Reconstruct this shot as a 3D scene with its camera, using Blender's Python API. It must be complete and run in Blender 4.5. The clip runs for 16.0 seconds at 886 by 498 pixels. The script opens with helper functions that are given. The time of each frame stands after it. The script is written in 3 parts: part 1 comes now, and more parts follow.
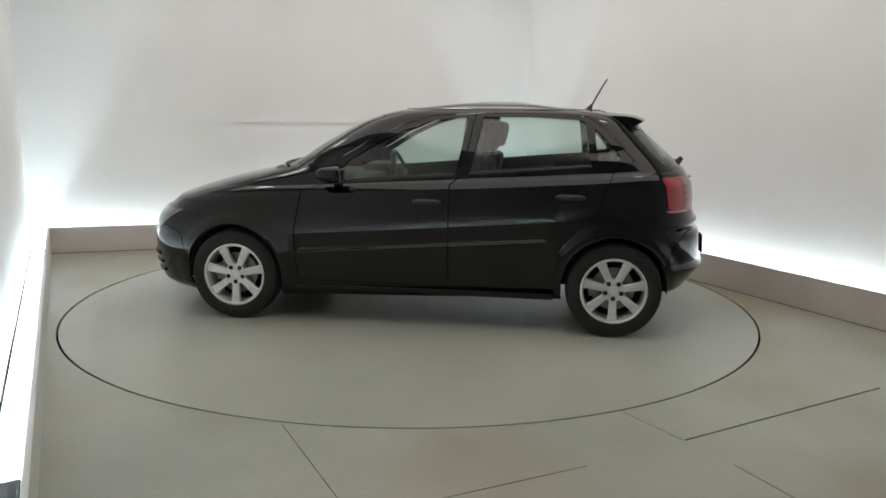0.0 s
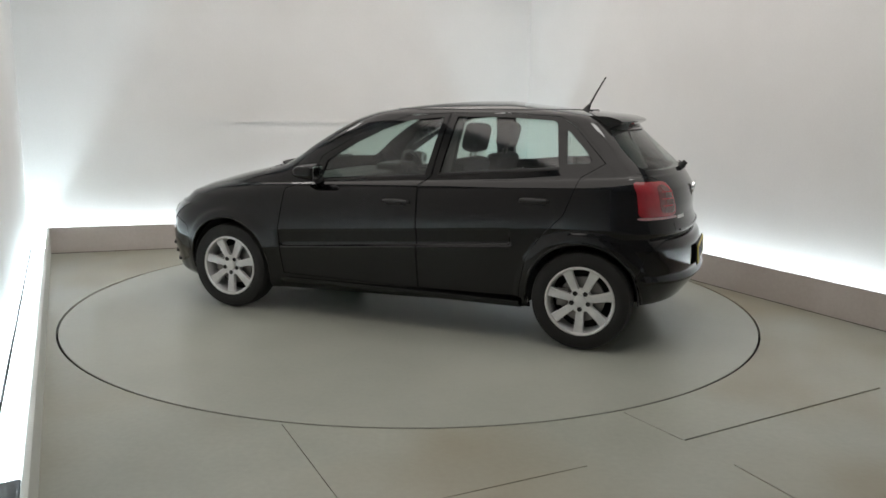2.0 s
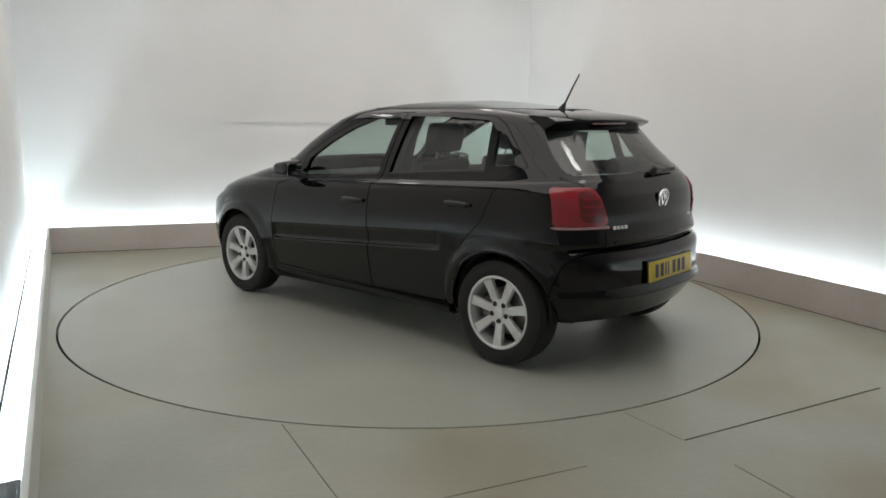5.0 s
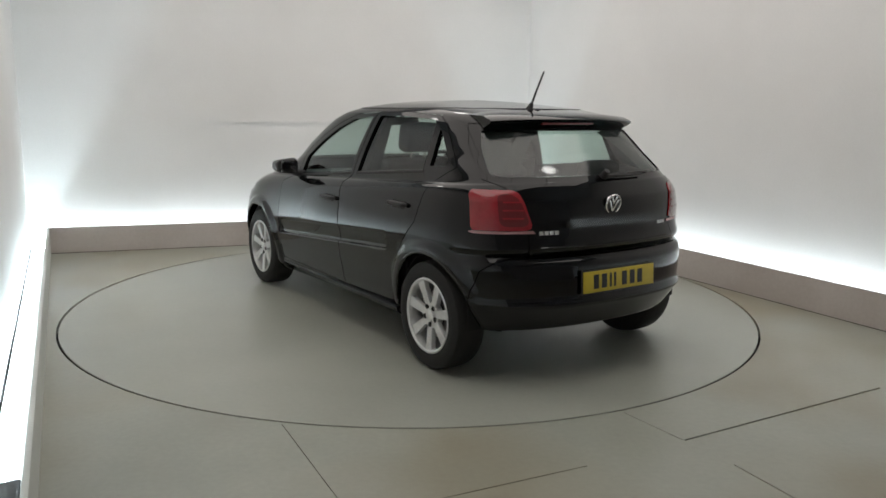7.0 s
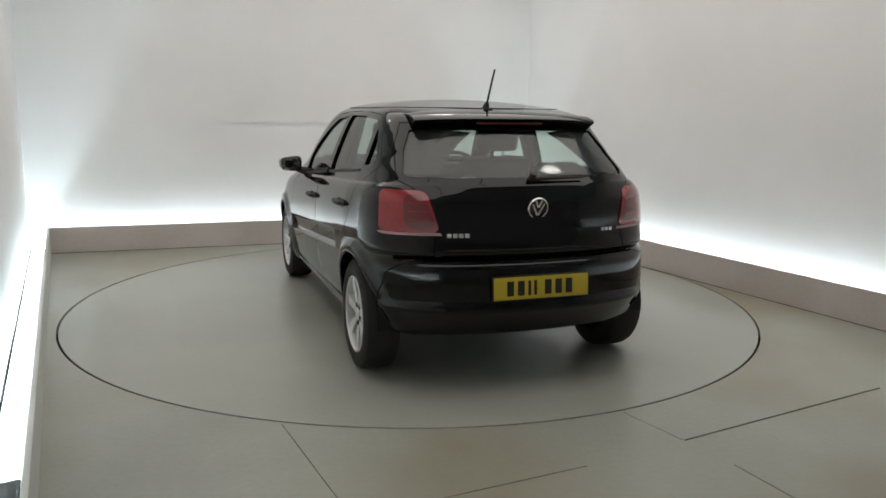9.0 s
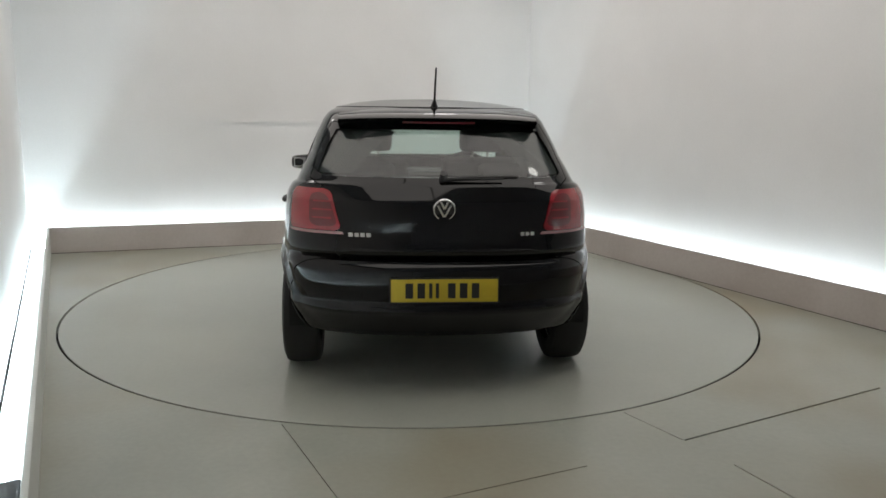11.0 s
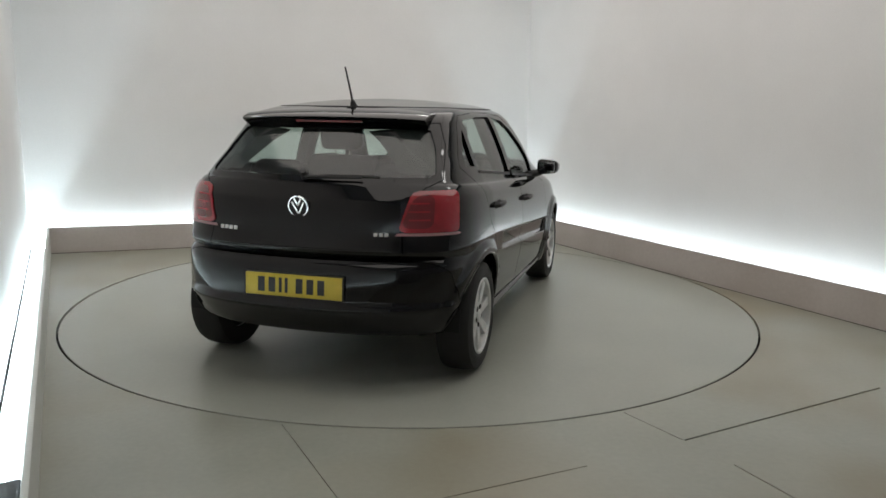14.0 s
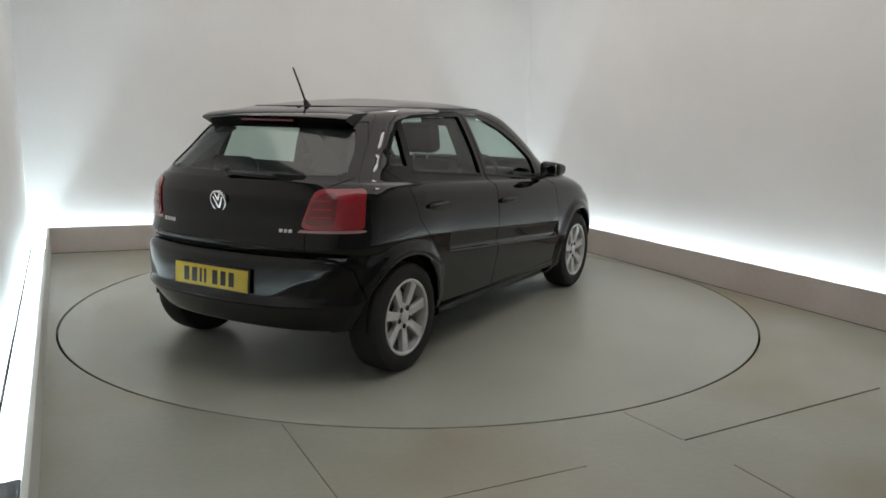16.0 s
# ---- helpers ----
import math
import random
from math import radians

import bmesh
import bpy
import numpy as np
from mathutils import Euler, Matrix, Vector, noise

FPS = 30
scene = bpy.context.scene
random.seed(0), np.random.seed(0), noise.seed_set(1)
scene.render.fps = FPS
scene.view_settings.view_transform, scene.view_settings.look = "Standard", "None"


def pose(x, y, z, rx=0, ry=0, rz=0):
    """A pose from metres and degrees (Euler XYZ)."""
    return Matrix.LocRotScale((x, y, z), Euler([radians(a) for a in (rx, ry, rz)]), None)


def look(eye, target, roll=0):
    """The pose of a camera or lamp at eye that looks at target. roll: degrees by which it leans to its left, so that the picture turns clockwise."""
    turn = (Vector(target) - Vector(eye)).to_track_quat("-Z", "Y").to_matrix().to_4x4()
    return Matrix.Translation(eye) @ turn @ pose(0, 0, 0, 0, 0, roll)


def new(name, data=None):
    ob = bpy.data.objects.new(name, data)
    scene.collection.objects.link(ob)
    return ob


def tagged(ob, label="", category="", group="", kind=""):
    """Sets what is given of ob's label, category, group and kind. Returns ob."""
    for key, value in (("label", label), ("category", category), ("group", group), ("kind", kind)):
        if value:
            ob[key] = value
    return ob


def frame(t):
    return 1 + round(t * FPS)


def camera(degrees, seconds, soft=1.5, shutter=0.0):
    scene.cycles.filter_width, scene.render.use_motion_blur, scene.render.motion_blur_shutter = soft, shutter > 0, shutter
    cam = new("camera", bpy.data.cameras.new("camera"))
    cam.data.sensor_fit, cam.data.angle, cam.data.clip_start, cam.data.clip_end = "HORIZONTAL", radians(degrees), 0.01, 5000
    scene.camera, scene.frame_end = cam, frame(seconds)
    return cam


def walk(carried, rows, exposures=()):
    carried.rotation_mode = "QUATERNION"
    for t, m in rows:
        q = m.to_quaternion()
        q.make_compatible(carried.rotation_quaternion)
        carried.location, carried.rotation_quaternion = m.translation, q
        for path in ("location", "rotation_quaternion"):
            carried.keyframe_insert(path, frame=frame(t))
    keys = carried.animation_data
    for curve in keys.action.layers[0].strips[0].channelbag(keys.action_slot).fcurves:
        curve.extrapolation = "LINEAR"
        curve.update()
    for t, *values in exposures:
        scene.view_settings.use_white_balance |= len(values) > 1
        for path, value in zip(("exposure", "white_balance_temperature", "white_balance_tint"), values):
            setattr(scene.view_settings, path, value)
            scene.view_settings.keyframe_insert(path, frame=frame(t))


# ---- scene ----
from mathutils import bvhtree, interpolate

# ------------------------------------------------------------- camera
cam = camera(59.5, 16.0, soft=1.6)
EYE = (0.2102, -5.6539, 1.4012)
CAM_POSE = look(EYE, (EYE[0], EYE[1] + math.cos(0.1792), EYE[2] - math.sin(0.1792)), 0.81)
walk(cam, [(0, CAM_POSE), (16, CAM_POSE)], exposures=[(0, 0.21), (4, 0.17), (8, 0.10), (12.5, 0.07), (14, 0.01), (16, -0.04)])

# ------------------------------------------------------------- light
world = bpy.data.worlds.new("studio_world")
world.use_nodes = True
world.node_tree.nodes["Background"].inputs[0].default_value = (0.02, 0.02, 0.02, 1)
scene.world = world
STRIP_GLOW = 50.0
PANEL_GLOW = 1.36
LAMP_GLOW = 10.0


# ------------------------------------------------------------- materials
def shader(name, colour, rough=0.5, metal=0.0, coat=0.0, spec=0.5):
    m = bpy.data.materials.new(name)
    m.use_nodes = True
    b = m.node_tree.nodes["Principled BSDF"]
    b.inputs["Base Color"].default_value = (*colour, 1)
    b.inputs["Roughness"].default_value = rough
    b.inputs["Metallic"].default_value = metal
    b.inputs["Coat Weight"].default_value = coat
    b.inputs["Specular IOR Level"].default_value = spec
    return m


def vary(m, dark, light, scale=3.0, fine=60.0, bump=0.05, rough=(0.4, 0.6), stretch=(1, 1, 1)):
    """Two scales of noise in colour, gloss and relief, in object space."""
    nt = m.node_tree
    b = nt.nodes["Principled BSDF"]
    tc = nt.nodes.new("ShaderNodeTexCoord")
    mp = nt.nodes.new("ShaderNodeMapping")
    mp.inputs["Scale"].default_value = stretch
    mp.inputs["Location"].default_value = (0.31, 0.72, 0.37)
    nt.links.new(tc.outputs["Object"], mp.inputs[0])
    n1 = nt.nodes.new("ShaderNodeTexNoise")
    n1.inputs["Scale"].default_value = scale
    n1.inputs["Detail"].default_value = 5
    n2 = nt.nodes.new("ShaderNodeTexNoise")
    n2.inputs["Scale"].default_value = fine
    n2.inputs["Detail"].default_value = 3
    for n in (n1, n2):
        nt.links.new(mp.outputs[0], n.inputs["Vector"])
    mix = nt.nodes.new("ShaderNodeMath")
    mix.operation = "MULTIPLY_ADD"
    nt.links.new(n2.outputs["Fac"], mix.inputs[0])
    mix.inputs[1].default_value = 0.3
    nt.links.new(n1.outputs["Fac"], mix.inputs[2])
    ramp = nt.nodes.new("ShaderNodeValToRGB")
    ramp.color_ramp.elements[0].position, ramp.color_ramp.elements[1].position = 0.45, 0.85
    ramp.color_ramp.elements[0].color, ramp.color_ramp.elements[1].color = (*dark, 1), (*light, 1)
    nt.links.new(mix.outputs[0], ramp.inputs[0])
    nt.links.new(ramp.outputs[0], b.inputs["Base Color"])
    rr = nt.nodes.new("ShaderNodeMapRange")
    rr.inputs["From Min"].default_value, rr.inputs["From Max"].default_value = 0.3, 0.8
    rr.inputs["To Min"].default_value, rr.inputs["To Max"].default_value = rough
    nt.links.new(n1.outputs["Fac"], rr.inputs["Value"])
    nt.links.new(rr.outputs[0], b.inputs["Roughness"])
    if bump:
        bp = nt.nodes.new("ShaderNodeBump")
        bp.inputs["Strength"].default_value = bump
        bp.inputs["Distance"].default_value = 0.01
        nt.links.new(n2.outputs["Fac"], bp.inputs["Height"])
        nt.links.new(bp.outputs[0], b.inputs["Normal"])
    return m


def stain(m, colour, scale, low, high, amount):
    """Broad soft stains of another colour over a varied paint."""
    nt = m.node_tree
    b = nt.nodes["Principled BSDF"]
    old = b.inputs["Base Color"].links[0].from_socket
    tc = nt.nodes.new("ShaderNodeTexCoord")
    n = nt.nodes.new("ShaderNodeTexNoise")
    n.inputs["Scale"].default_value, n.inputs["Detail"].default_value, n.inputs["Distortion"].default_value = scale, 2.5, 0.3
    mr = nt.nodes.new("ShaderNodeMapRange")
    mr.inputs["From Min"].default_value, mr.inputs["From Max"].default_value, mr.inputs["To Max"].default_value = low, high, amount
    mx = nt.nodes.new("ShaderNodeMix")
    mx.data_type = "RGBA"
    mx.inputs[7].default_value = (*colour, 1)
    nt.links.new(tc.outputs["Object"], n.inputs["Vector"])
    nt.links.new(n.outputs["Fac"], mr.inputs["Value"])
    nt.links.new(mr.outputs[0], mx.inputs[0])
    nt.links.new(old, mx.inputs[6])
    nt.links.new(mx.outputs[2], b.inputs["Base Color"])
    return m


def glow(name, colour, strength):
    m = bpy.data.materials.new(name)
    m.use_nodes = True
    nt = m.node_tree
    nt.nodes.clear()
    o = nt.nodes.new("ShaderNodeOutputMaterial")
    e = nt.nodes.new("ShaderNodeEmission")
    e.inputs[0].default_value, e.inputs[1].default_value = (*colour, 1), strength
    nt.links.new(e.outputs[0], o.inputs[0])
    return m


def glass(name, tint):
    m = bpy.data.materials.new(name)
    m.use_nodes = True
    nt = m.node_tree
    nt.nodes.clear()
    o = nt.nodes.new("ShaderNodeOutputMaterial")
    tr = nt.nodes.new("ShaderNodeBsdfTransparent")
    tr.inputs[0].default_value = (*tint, 1)
    gl = nt.nodes.new("ShaderNodeBsdfGlossy")
    gl.inputs["Roughness"].default_value = 0.09
    lw = nt.nodes.new("ShaderNodeLayerWeight")
    lw.inputs[0].default_value = 0.5
    pw = nt.nodes.new("ShaderNodeMath")
    pw.operation = "POWER"
    pw.inputs[1].default_value = 5.0
    fr = nt.nodes.new("ShaderNodeMath")
    fr.operation = "MULTIPLY_ADD"
    fr.inputs[1].default_value, fr.inputs[2].default_value = 0.90, 0.09
    nt.links.new(lw.outputs["Facing"], pw.inputs[0])
    nt.links.new(pw.outputs[0], fr.inputs[0])
    mx = nt.nodes.new("ShaderNodeMixShader")
    nt.links.new(fr.outputs[0], mx.inputs[0])
    nt.links.new(tr.outputs[0], mx.inputs[1])
    nt.links.new(gl.outputs[0], mx.inputs[2])
    nt.links.new(mx.outputs[0], o.inputs[0])
    return m


M_WALL = vary(shader("wall_paint", (0.8, 0.79, 0.78), 0.6), (0.75, 0.745, 0.735), (0.83, 0.825, 0.815), 0.8, 90, 0.04, (0.5, 0.7))
M_PLINTH = vary(shader("plinth_board", (0.6, 0.55, 0.52), 0.5), (0.47, 0.42, 0.39), (0.58, 0.53, 0.50), 1.6, 40, 0.03, (0.4, 0.6))
M_PLINTH_LIT = vary(shader("lit_upstand_board", (0.62, 0.64, 0.61), 0.45), (0.56, 0.585, 0.555), (0.66, 0.68, 0.65), 2.2, 40, 0.03, (0.35, 0.5))
M_FLOOR = vary(shader("floor_paint", (0.4, 0.4, 0.37), 0.35), (0.300, 0.313, 0.268), (0.385, 0.398, 0.342), 1.1, 35, 0.03, (0.285, 0.36))
stain(M_FLOOR, (0.26, 0.215, 0.13), 0.7, 0.42, 0.70, 0.8)
M_DISC = vary(shader("turntable_paint", (0.4, 0.4, 0.37), 0.35), (0.330, 0.343, 0.300), (0.390, 0.403, 0.352), 1.3, 35, 0.03, (0.285, 0.35))
M_GAP_SHADE = shader("gap_shade_dark", (0.03, 0.03, 0.03), 0.9)
M_GRIME = vary(shader("grimy_sealant", (0.1, 0.09, 0.075), 0.7), (0.05, 0.045, 0.038), (0.20, 0.185, 0.16), 4, 30, 0.1, (0.6, 0.8))
M_NEAR = vary(shader("unseen_near_wall", (0.3, 0.3, 0.3), 0.8), (0.26, 0.26, 0.265), (0.34, 0.34, 0.345), 0.8, 60, 0.03, (0.7, 0.9))
M_CEIL = vary(shader("ceiling_paint", (0.4, 0.4, 0.4), 0.8), (0.34, 0.34, 0.34), (0.42, 0.42, 0.42), 0.7, 60, 0.03, (0.7, 0.9))
M_TRAY = shader("light_tray_white", (0.82, 0.83, 0.84), 0.5)
M_STRIP = glow("led_strip", (0.76, 0.92, 1.0), STRIP_GLOW)
M_PANEL = glow("light_panel_glow", (1.0, 0.94, 0.885), PANEL_GLOW)
M_LAMP = glow("ceiling_lamp_glow", (1.0, 0.975, 0.935), LAMP_GLOW)
M_PAINT = vary(shader("black_car_paint", (0.003, 0.003, 0.0035), 0.12, 0.0, 1.0, 0.0), (0.0018, 0.0018, 0.0022), (0.0035, 0.0035, 0.0042), 6, 400, 0.0, (0.16, 0.24))
M_PAINT.node_tree.nodes["Principled BSDF"].inputs["Coat Roughness"].default_value = 0.045
M_PAINT.node_tree.nodes["Principled BSDF"].inputs["Coat IOR"].default_value = 1.45
M_TRIM = vary(shader("black_plastic", (0.015, 0.015, 0.016), 0.55), (0.010, 0.010, 0.011), (0.022, 0.022, 0.023), 8, 200, 0.1, (0.45, 0.65))
M_RUBBER = vary(shader("tyre_rubber", (0.02, 0.02, 0.02), 0.8), (0.007, 0.007, 0.007), (0.016, 0.0155, 0.015), 9, 150, 0.15, (0.7, 0.9))
M_ALLOY = vary(shader("silver_alloy", (0.7, 0.7, 0.7), 0.35, 0.4), (0.58, 0.58, 0.58), (0.74, 0.74, 0.73), 12, 250, 0.03, (0.28, 0.42))
M_STEEL = shader("brake_steel", (0.25, 0.24, 0.23), 0.45, 0.9)
M_CHROME = shader("chrome", (0.8, 0.8, 0.81), 0.12, 1.0)
M_RED = vary(shader("red_lamp_plastic", (0.4, 0.01, 0.015), 0.15, 0, 1.0), (0.27, 0.008, 0.016), (0.36, 0.012, 0.022), 14, 300, 0.0, (0.15, 0.25))
M_DARKRED = shader("dark_red_lamp_plastic", (0.15, 0.007, 0.012), 0.18, 0, 1.0)
M_CLEAR = shader("clear_lamp_plastic", (0.42, 0.22, 0.22), 0.2, 0, 1.0)
M_LENS = shader("headlamp_plastic", (0.10, 0.105, 0.11), 0.12, 0.3, 1.0)
M_YELLOW = vary(shader("plate_yellow", (0.62, 0.47, 0.03), 0.4), (0.54, 0.40, 0.025), (0.64, 0.49, 0.04), 10, 300, 0.0, (0.35, 0.5))
M_INK = shader("plate_black", (0.012, 0.012, 0.012), 0.5)
M_GLASS = glass("green_tinted_glass", (0.70, 0.80, 0.76))
M_CLOTH = vary(shader("dark_seat_cloth", (0.03, 0.03, 0.032), 0.9), (0.02, 0.02, 0.022), (0.045, 0.045, 0.047), 15, 300, 0.2, (0.85, 0.95))
M_LINER = shader("wheel_well_black", (0.008, 0.008, 0.008), 0.9)
M_MIRROR = shader("mirror_glass", (0.45, 0.46, 0.47), 0.03, 1.0)
M_AMBER = shader("yellowed_label", (0.45, 0.33, 0.12), 0.5)


# ------------------------------------------------------------- mesh helpers
def mesh_ob(name, verts, faces, mat, parent=None, label="", smooth=False, angle=35):
    me = bpy.data.meshes.new(name)
    me.from_pydata([tuple(v) for v in verts], [], faces)
    return finish(name, me, mat, parent, label, smooth, angle)


def finish(name, me, mat, parent=None, label="", smooth=False, angle=35):
    me.materials.clear()
    me.materials.append(mat)
    me.validate()
    if smooth == "skin":
        skin_normals(me)
    elif smooth:
        me.shade_smooth()
        me.set_sharp_from_angle(angle=radians(angle))
    ob = new(name, me)
    if parent:
        ob.parent = parent
    if label:
        tagged(ob, label)
    return ob


def part(name, bm, mat, parent=None, label="", smooth=True, angle=35):
    bmesh.ops.recalc_face_normals(bm, faces=bm.faces)
    me = bpy.data.meshes.new(name)
    bm.to_mesh(me)
    bm.free()
    return finish(name, me, mat, parent, label, smooth, angle)


def box(bm, lo, hi, bevel=0.0, m=None, seg=2):
    r = bmesh.ops.create_cube(bm, size=1)
    s = Vector(hi) - Vector(lo)
    c = (Vector(hi) + Vector(lo)) / 2
    vs = r["verts"]
    for v in vs:
        v.co = Vector((v.co.x * s.x, v.co.y * s.y, v.co.z * s.z)) + c
    if bevel:
        es = list({e for v in vs for e in v.link_edges})
        out = bmesh.ops.bevel(bm, geom=es, offset=bevel, segments=seg, affect="EDGES", profile=0.6)
        vs = list({v for f in out["faces"] for v in f.verts} | {v for v in vs if v.is_valid})
    if m is not None:
        bmesh.ops.transform(bm, matrix=m, verts=vs)
    return vs


def lathe(bm, profile, steps=48, closed=True):
    """Turn a profile of (radius, y) about the y axis."""
    rings = []
    for i in range(steps):
        a = 2 * math.pi * i / steps
        rings.append([bm.verts.new((r * math.cos(a), y, r * math.sin(a))) for r, y in profile])
    n = len(profile)
    for i in range(steps):
        p, q = rings[i], rings[(i + 1) % steps]
        for j in range(n if closed else n - 1):
            k = (j + 1) % n
            bm.faces.new((p[j], p[k], q[k], q[j]))


def tube(bm, pts, radius, sides=8):
    rings = []
    for i, p in enumerate(pts):
        p = Vector(p)
        d = (Vector(pts[min(i + 1, len(pts) - 1)]) - Vector(pts[max(i - 1, 0)])).normalized()
        up = Vector((0, 0, 1)) if abs(d.z) < 0.9 else Vector((1, 0, 0))
        a = d.cross(up).normalized()
        b = d.cross(a).normalized()
        r = radius[i] if isinstance(radius, (list, tuple)) else radius
        rings.append([bm.verts.new(p + r * (math.cos(2 * math.pi * k / sides) * a + math.sin(2 * math.pi * k / sides) * b)) for k in range(sides)])
    for p, q in zip(rings, rings[1:]):
        for k in range(sides):
            bm.faces.new((p[k], p[(k + 1) % sides], q[(k + 1) % sides], q[k]))
    bm.faces.new(rings[0][::-1])
    bm.faces.new(rings[-1])


def prism(bm, outline, axis, lo, hi):
    """Extrude an outline of two coordinates along x, y or z from lo to hi."""
    def at(p, w):
        return {"x": (w, p[0], p[1]), "y": (p[0], w, p[1]), "z": (p[0], p[1], w)}[axis]
    a = [bm.verts.new(at(p, lo)) for p in outline]
    b = [bm.verts.new(at(p, hi)) for p in outline]
    n = len(outline)
    fs = [bm.faces.new(a), bm.faces.new(b[::-1])]
    for i in range(n):
        fs.append(bm.faces.new((a[i], b[i], b[(i + 1) % n], a[(i + 1) % n])))
    bmesh.ops.recalc_face_normals(bm, faces=fs)


def grow(outline, d):
    """Move an outline's edges outwards by d."""
    area = sum(p[0] * q[1] - q[0] * p[1] for p, q in zip(outline, outline[1:] + outline[:1]))
    sg = 1 if area > 0 else -1
    out, n = [], len(outline)
    for i in range(n):
        a, b, c = (Vector(outline[k % n]) for k in (i - 1, i, i + 1))
        u, v = (b - a).normalized(), (c - b).normalized()
        nu, nv = Vector((u.y, -u.x)) * sg, Vector((v.y, -v.x)) * sg
        k = nu + nv
        out.append(tuple(b + k * (d / max(0.35, 1 + nu.dot(nv)))))
    return out


def carve(me, bm, op, tangled=False):
    """Boolean of a mesh with the solid in bm; gives a new mesh."""
    cut = bpy.data.meshes.new("cut")
    bmesh.ops.recalc_face_normals(bm, faces=bm.faces)
    bm.to_mesh(cut)
    bm.free()
    a, b = new("work", me), new("tool", cut)
    mod = a.modifiers.new("b", "BOOLEAN")
    mod.operation, mod.solver, mod.object, mod.use_self = op, "EXACT", b, tangled
    bpy.context.view_layer.update()
    out = bpy.data.meshes.new_from_object(a.evaluated_get(bpy.context.evaluated_depsgraph_get()))
    bpy.data.objects.remove(a)
    bpy.data.objects.remove(b)
    bpy.data.meshes.remove(cut)
    return out


def table(rows):
    xs, ys = [r[0] for r in rows], [r[1] for r in rows]
    return lambda v: float(np.interp(v, xs, ys))


# ------------------------------------------------------------- the room
# each side of the room: outward normal and distance of its low light wall from the turntable's centre
SIDES = {"left": ((-0.898, -0.440), 2.46), "back": ((-0.331, 0.9436), 2.608), "right": ((0.884, 0.467), 2.418), "near": ((0.44, -0.898), 5.75)}
ORDER = ["left", "back", "right", "near"]
TROUGH = 0.18
PLINTH_H = 0.245


def corner(a, b, da, db):
    (na, oa), (nb, ob) = SIDES[a], SIDES[b]
    x = np.linalg.solve(np.array([na, nb]), [oa + da, ob + db])
    return float(x[0]), float(x[1])


def loop(offsets):
    """The room's four corners, each side moved outwards by its offset: left-back, back-right, right-near, near-left."""
    return [corner(ORDER[i], ORDER[(i + 1) % 4], offsets[i], offsets[(i + 1) % 4]) for i in range(4)]


def side_solid(i, inner, outer, z0, z1):
    """A wall-like solid on side i between two offset loops."""
    a, b = loop(inner), loop(outer)
    p = [a[i - 1], a[i], b[i], b[i - 1]]
    bm = bmesh.new()
    prism(bm, p, "z", z0, z1)
    return bm


ROOM_H = 3.3
T = TROUGH
WALL_IN = [T, T, T, 0.0]
WALL_OUT = [T + 0.12, T + 0.12, T + 0.12, 0.12]
for i, nm in enumerate(("wall_west", "wall_north", "wall_east", "wall_south")):
    dark = nm == "wall_south"
    w = part(nm, side_solid(i, WALL_IN, WALL_OUT, -0.1, ROOM_H), M_NEAR if dark else M_WALL, smooth=False)
    tagged(w, "plain grey wall added out of view behind the camera, toned for the car's reflections" if dark else "plain white painted studio wall washed by light from below", "wall", kind="structure")
for i, nm in enumerate(("plinth_west", "plinth_north", "plinth_east")):
    bm = side_solid(i, [0, 0, 0, 0], [0.022, 0.022, 0.022, 0], 0.0, PLINTH_H)
    bmesh.ops.bevel(bm, geom=[e for e in bm.edges if all(v.co.z > 0.1 for v in e.verts)], offset=0.003, segments=2, affect="EDGES")
    white = nm == "plinth_west"
    w = part(nm, bm, M_PLINTH_LIT if white else M_PLINTH, smooth=False)
    tagged(w, "low %s upstand that hides a light strip along the wall" % ("greenish-white, painted pale as if lit," if white else "beige-grey"), "plinth", kind="structure")
for i, nm in enumerate(("light_tray_west", "light_tray_north", "light_tray_east")):
    w = part(nm, side_solid(i, [0.0225, 0.0225, 0.0225, 0], [T - 0.015, T - 0.015, T - 0.015, 0], 0.0, 0.03), M_TRAY, smooth=False)
    tagged(w, "white tray floor between low upstand and wall", "tray", kind="structure")
for i in range(3):
    strip = part("led_strip", side_solid(i, [0.114, 0.114, 0.114, 0], [0.142, 0.142, 0.142, 0], 0.0302, 0.046), M_STRIP, smooth=False)
    tagged(strip, "bright cool white light strip lying in the tray", "light strip", "light strips along the walls")
for i, nm in ((1, "floor_joint_north"), (2, "floor_joint_east")):
    w = part(nm, side_solid(i, [-0.007, -0.007, -0.007, 0], [-0.0004, -0.0004, -0.0004, 0], 0.0003, 0.005), M_GRIME, smooth=False)
    tagged(w, "dark grimy sealant line between floor and upstand", "sealant", kind="structure")
for i, nm in enumerate(("wall_gap_west", "wall_gap_north", "wall_gap_east")):
    bm = side_solid(i, [T - 0.0145, T - 0.0145, T - 0.0145, 0], [T - 0.003, T - 0.003, T - 0.003, 0], 0.0, 0.004)
    back = side_solid(i, [T - 0.0028, T - 0.0028, T - 0.0028, 0], [T - 0.0003, T - 0.0003, T - 0.0003, 0], 0.0, 0.033)
    tmp = bpy.data.meshes.new("tmp")
    back.to_mesh(tmp)
    back.free()
    bm.from_mesh(tmp)
    bpy.data.meshes.remove(tmp)
    w = part(nm, bm, M_GAP_SHADE, smooth=False)
    tagged(w, "thin dark lining added for the shade in the gap at the foot of the wall", "seal", kind="structure")
bm = bmesh.new()
prism(bm, loop(WALL_OUT), "z", ROOM_H, ROOM_H + 0.1)
w = part("ceiling", bm, M_CEIL, smooth=False)
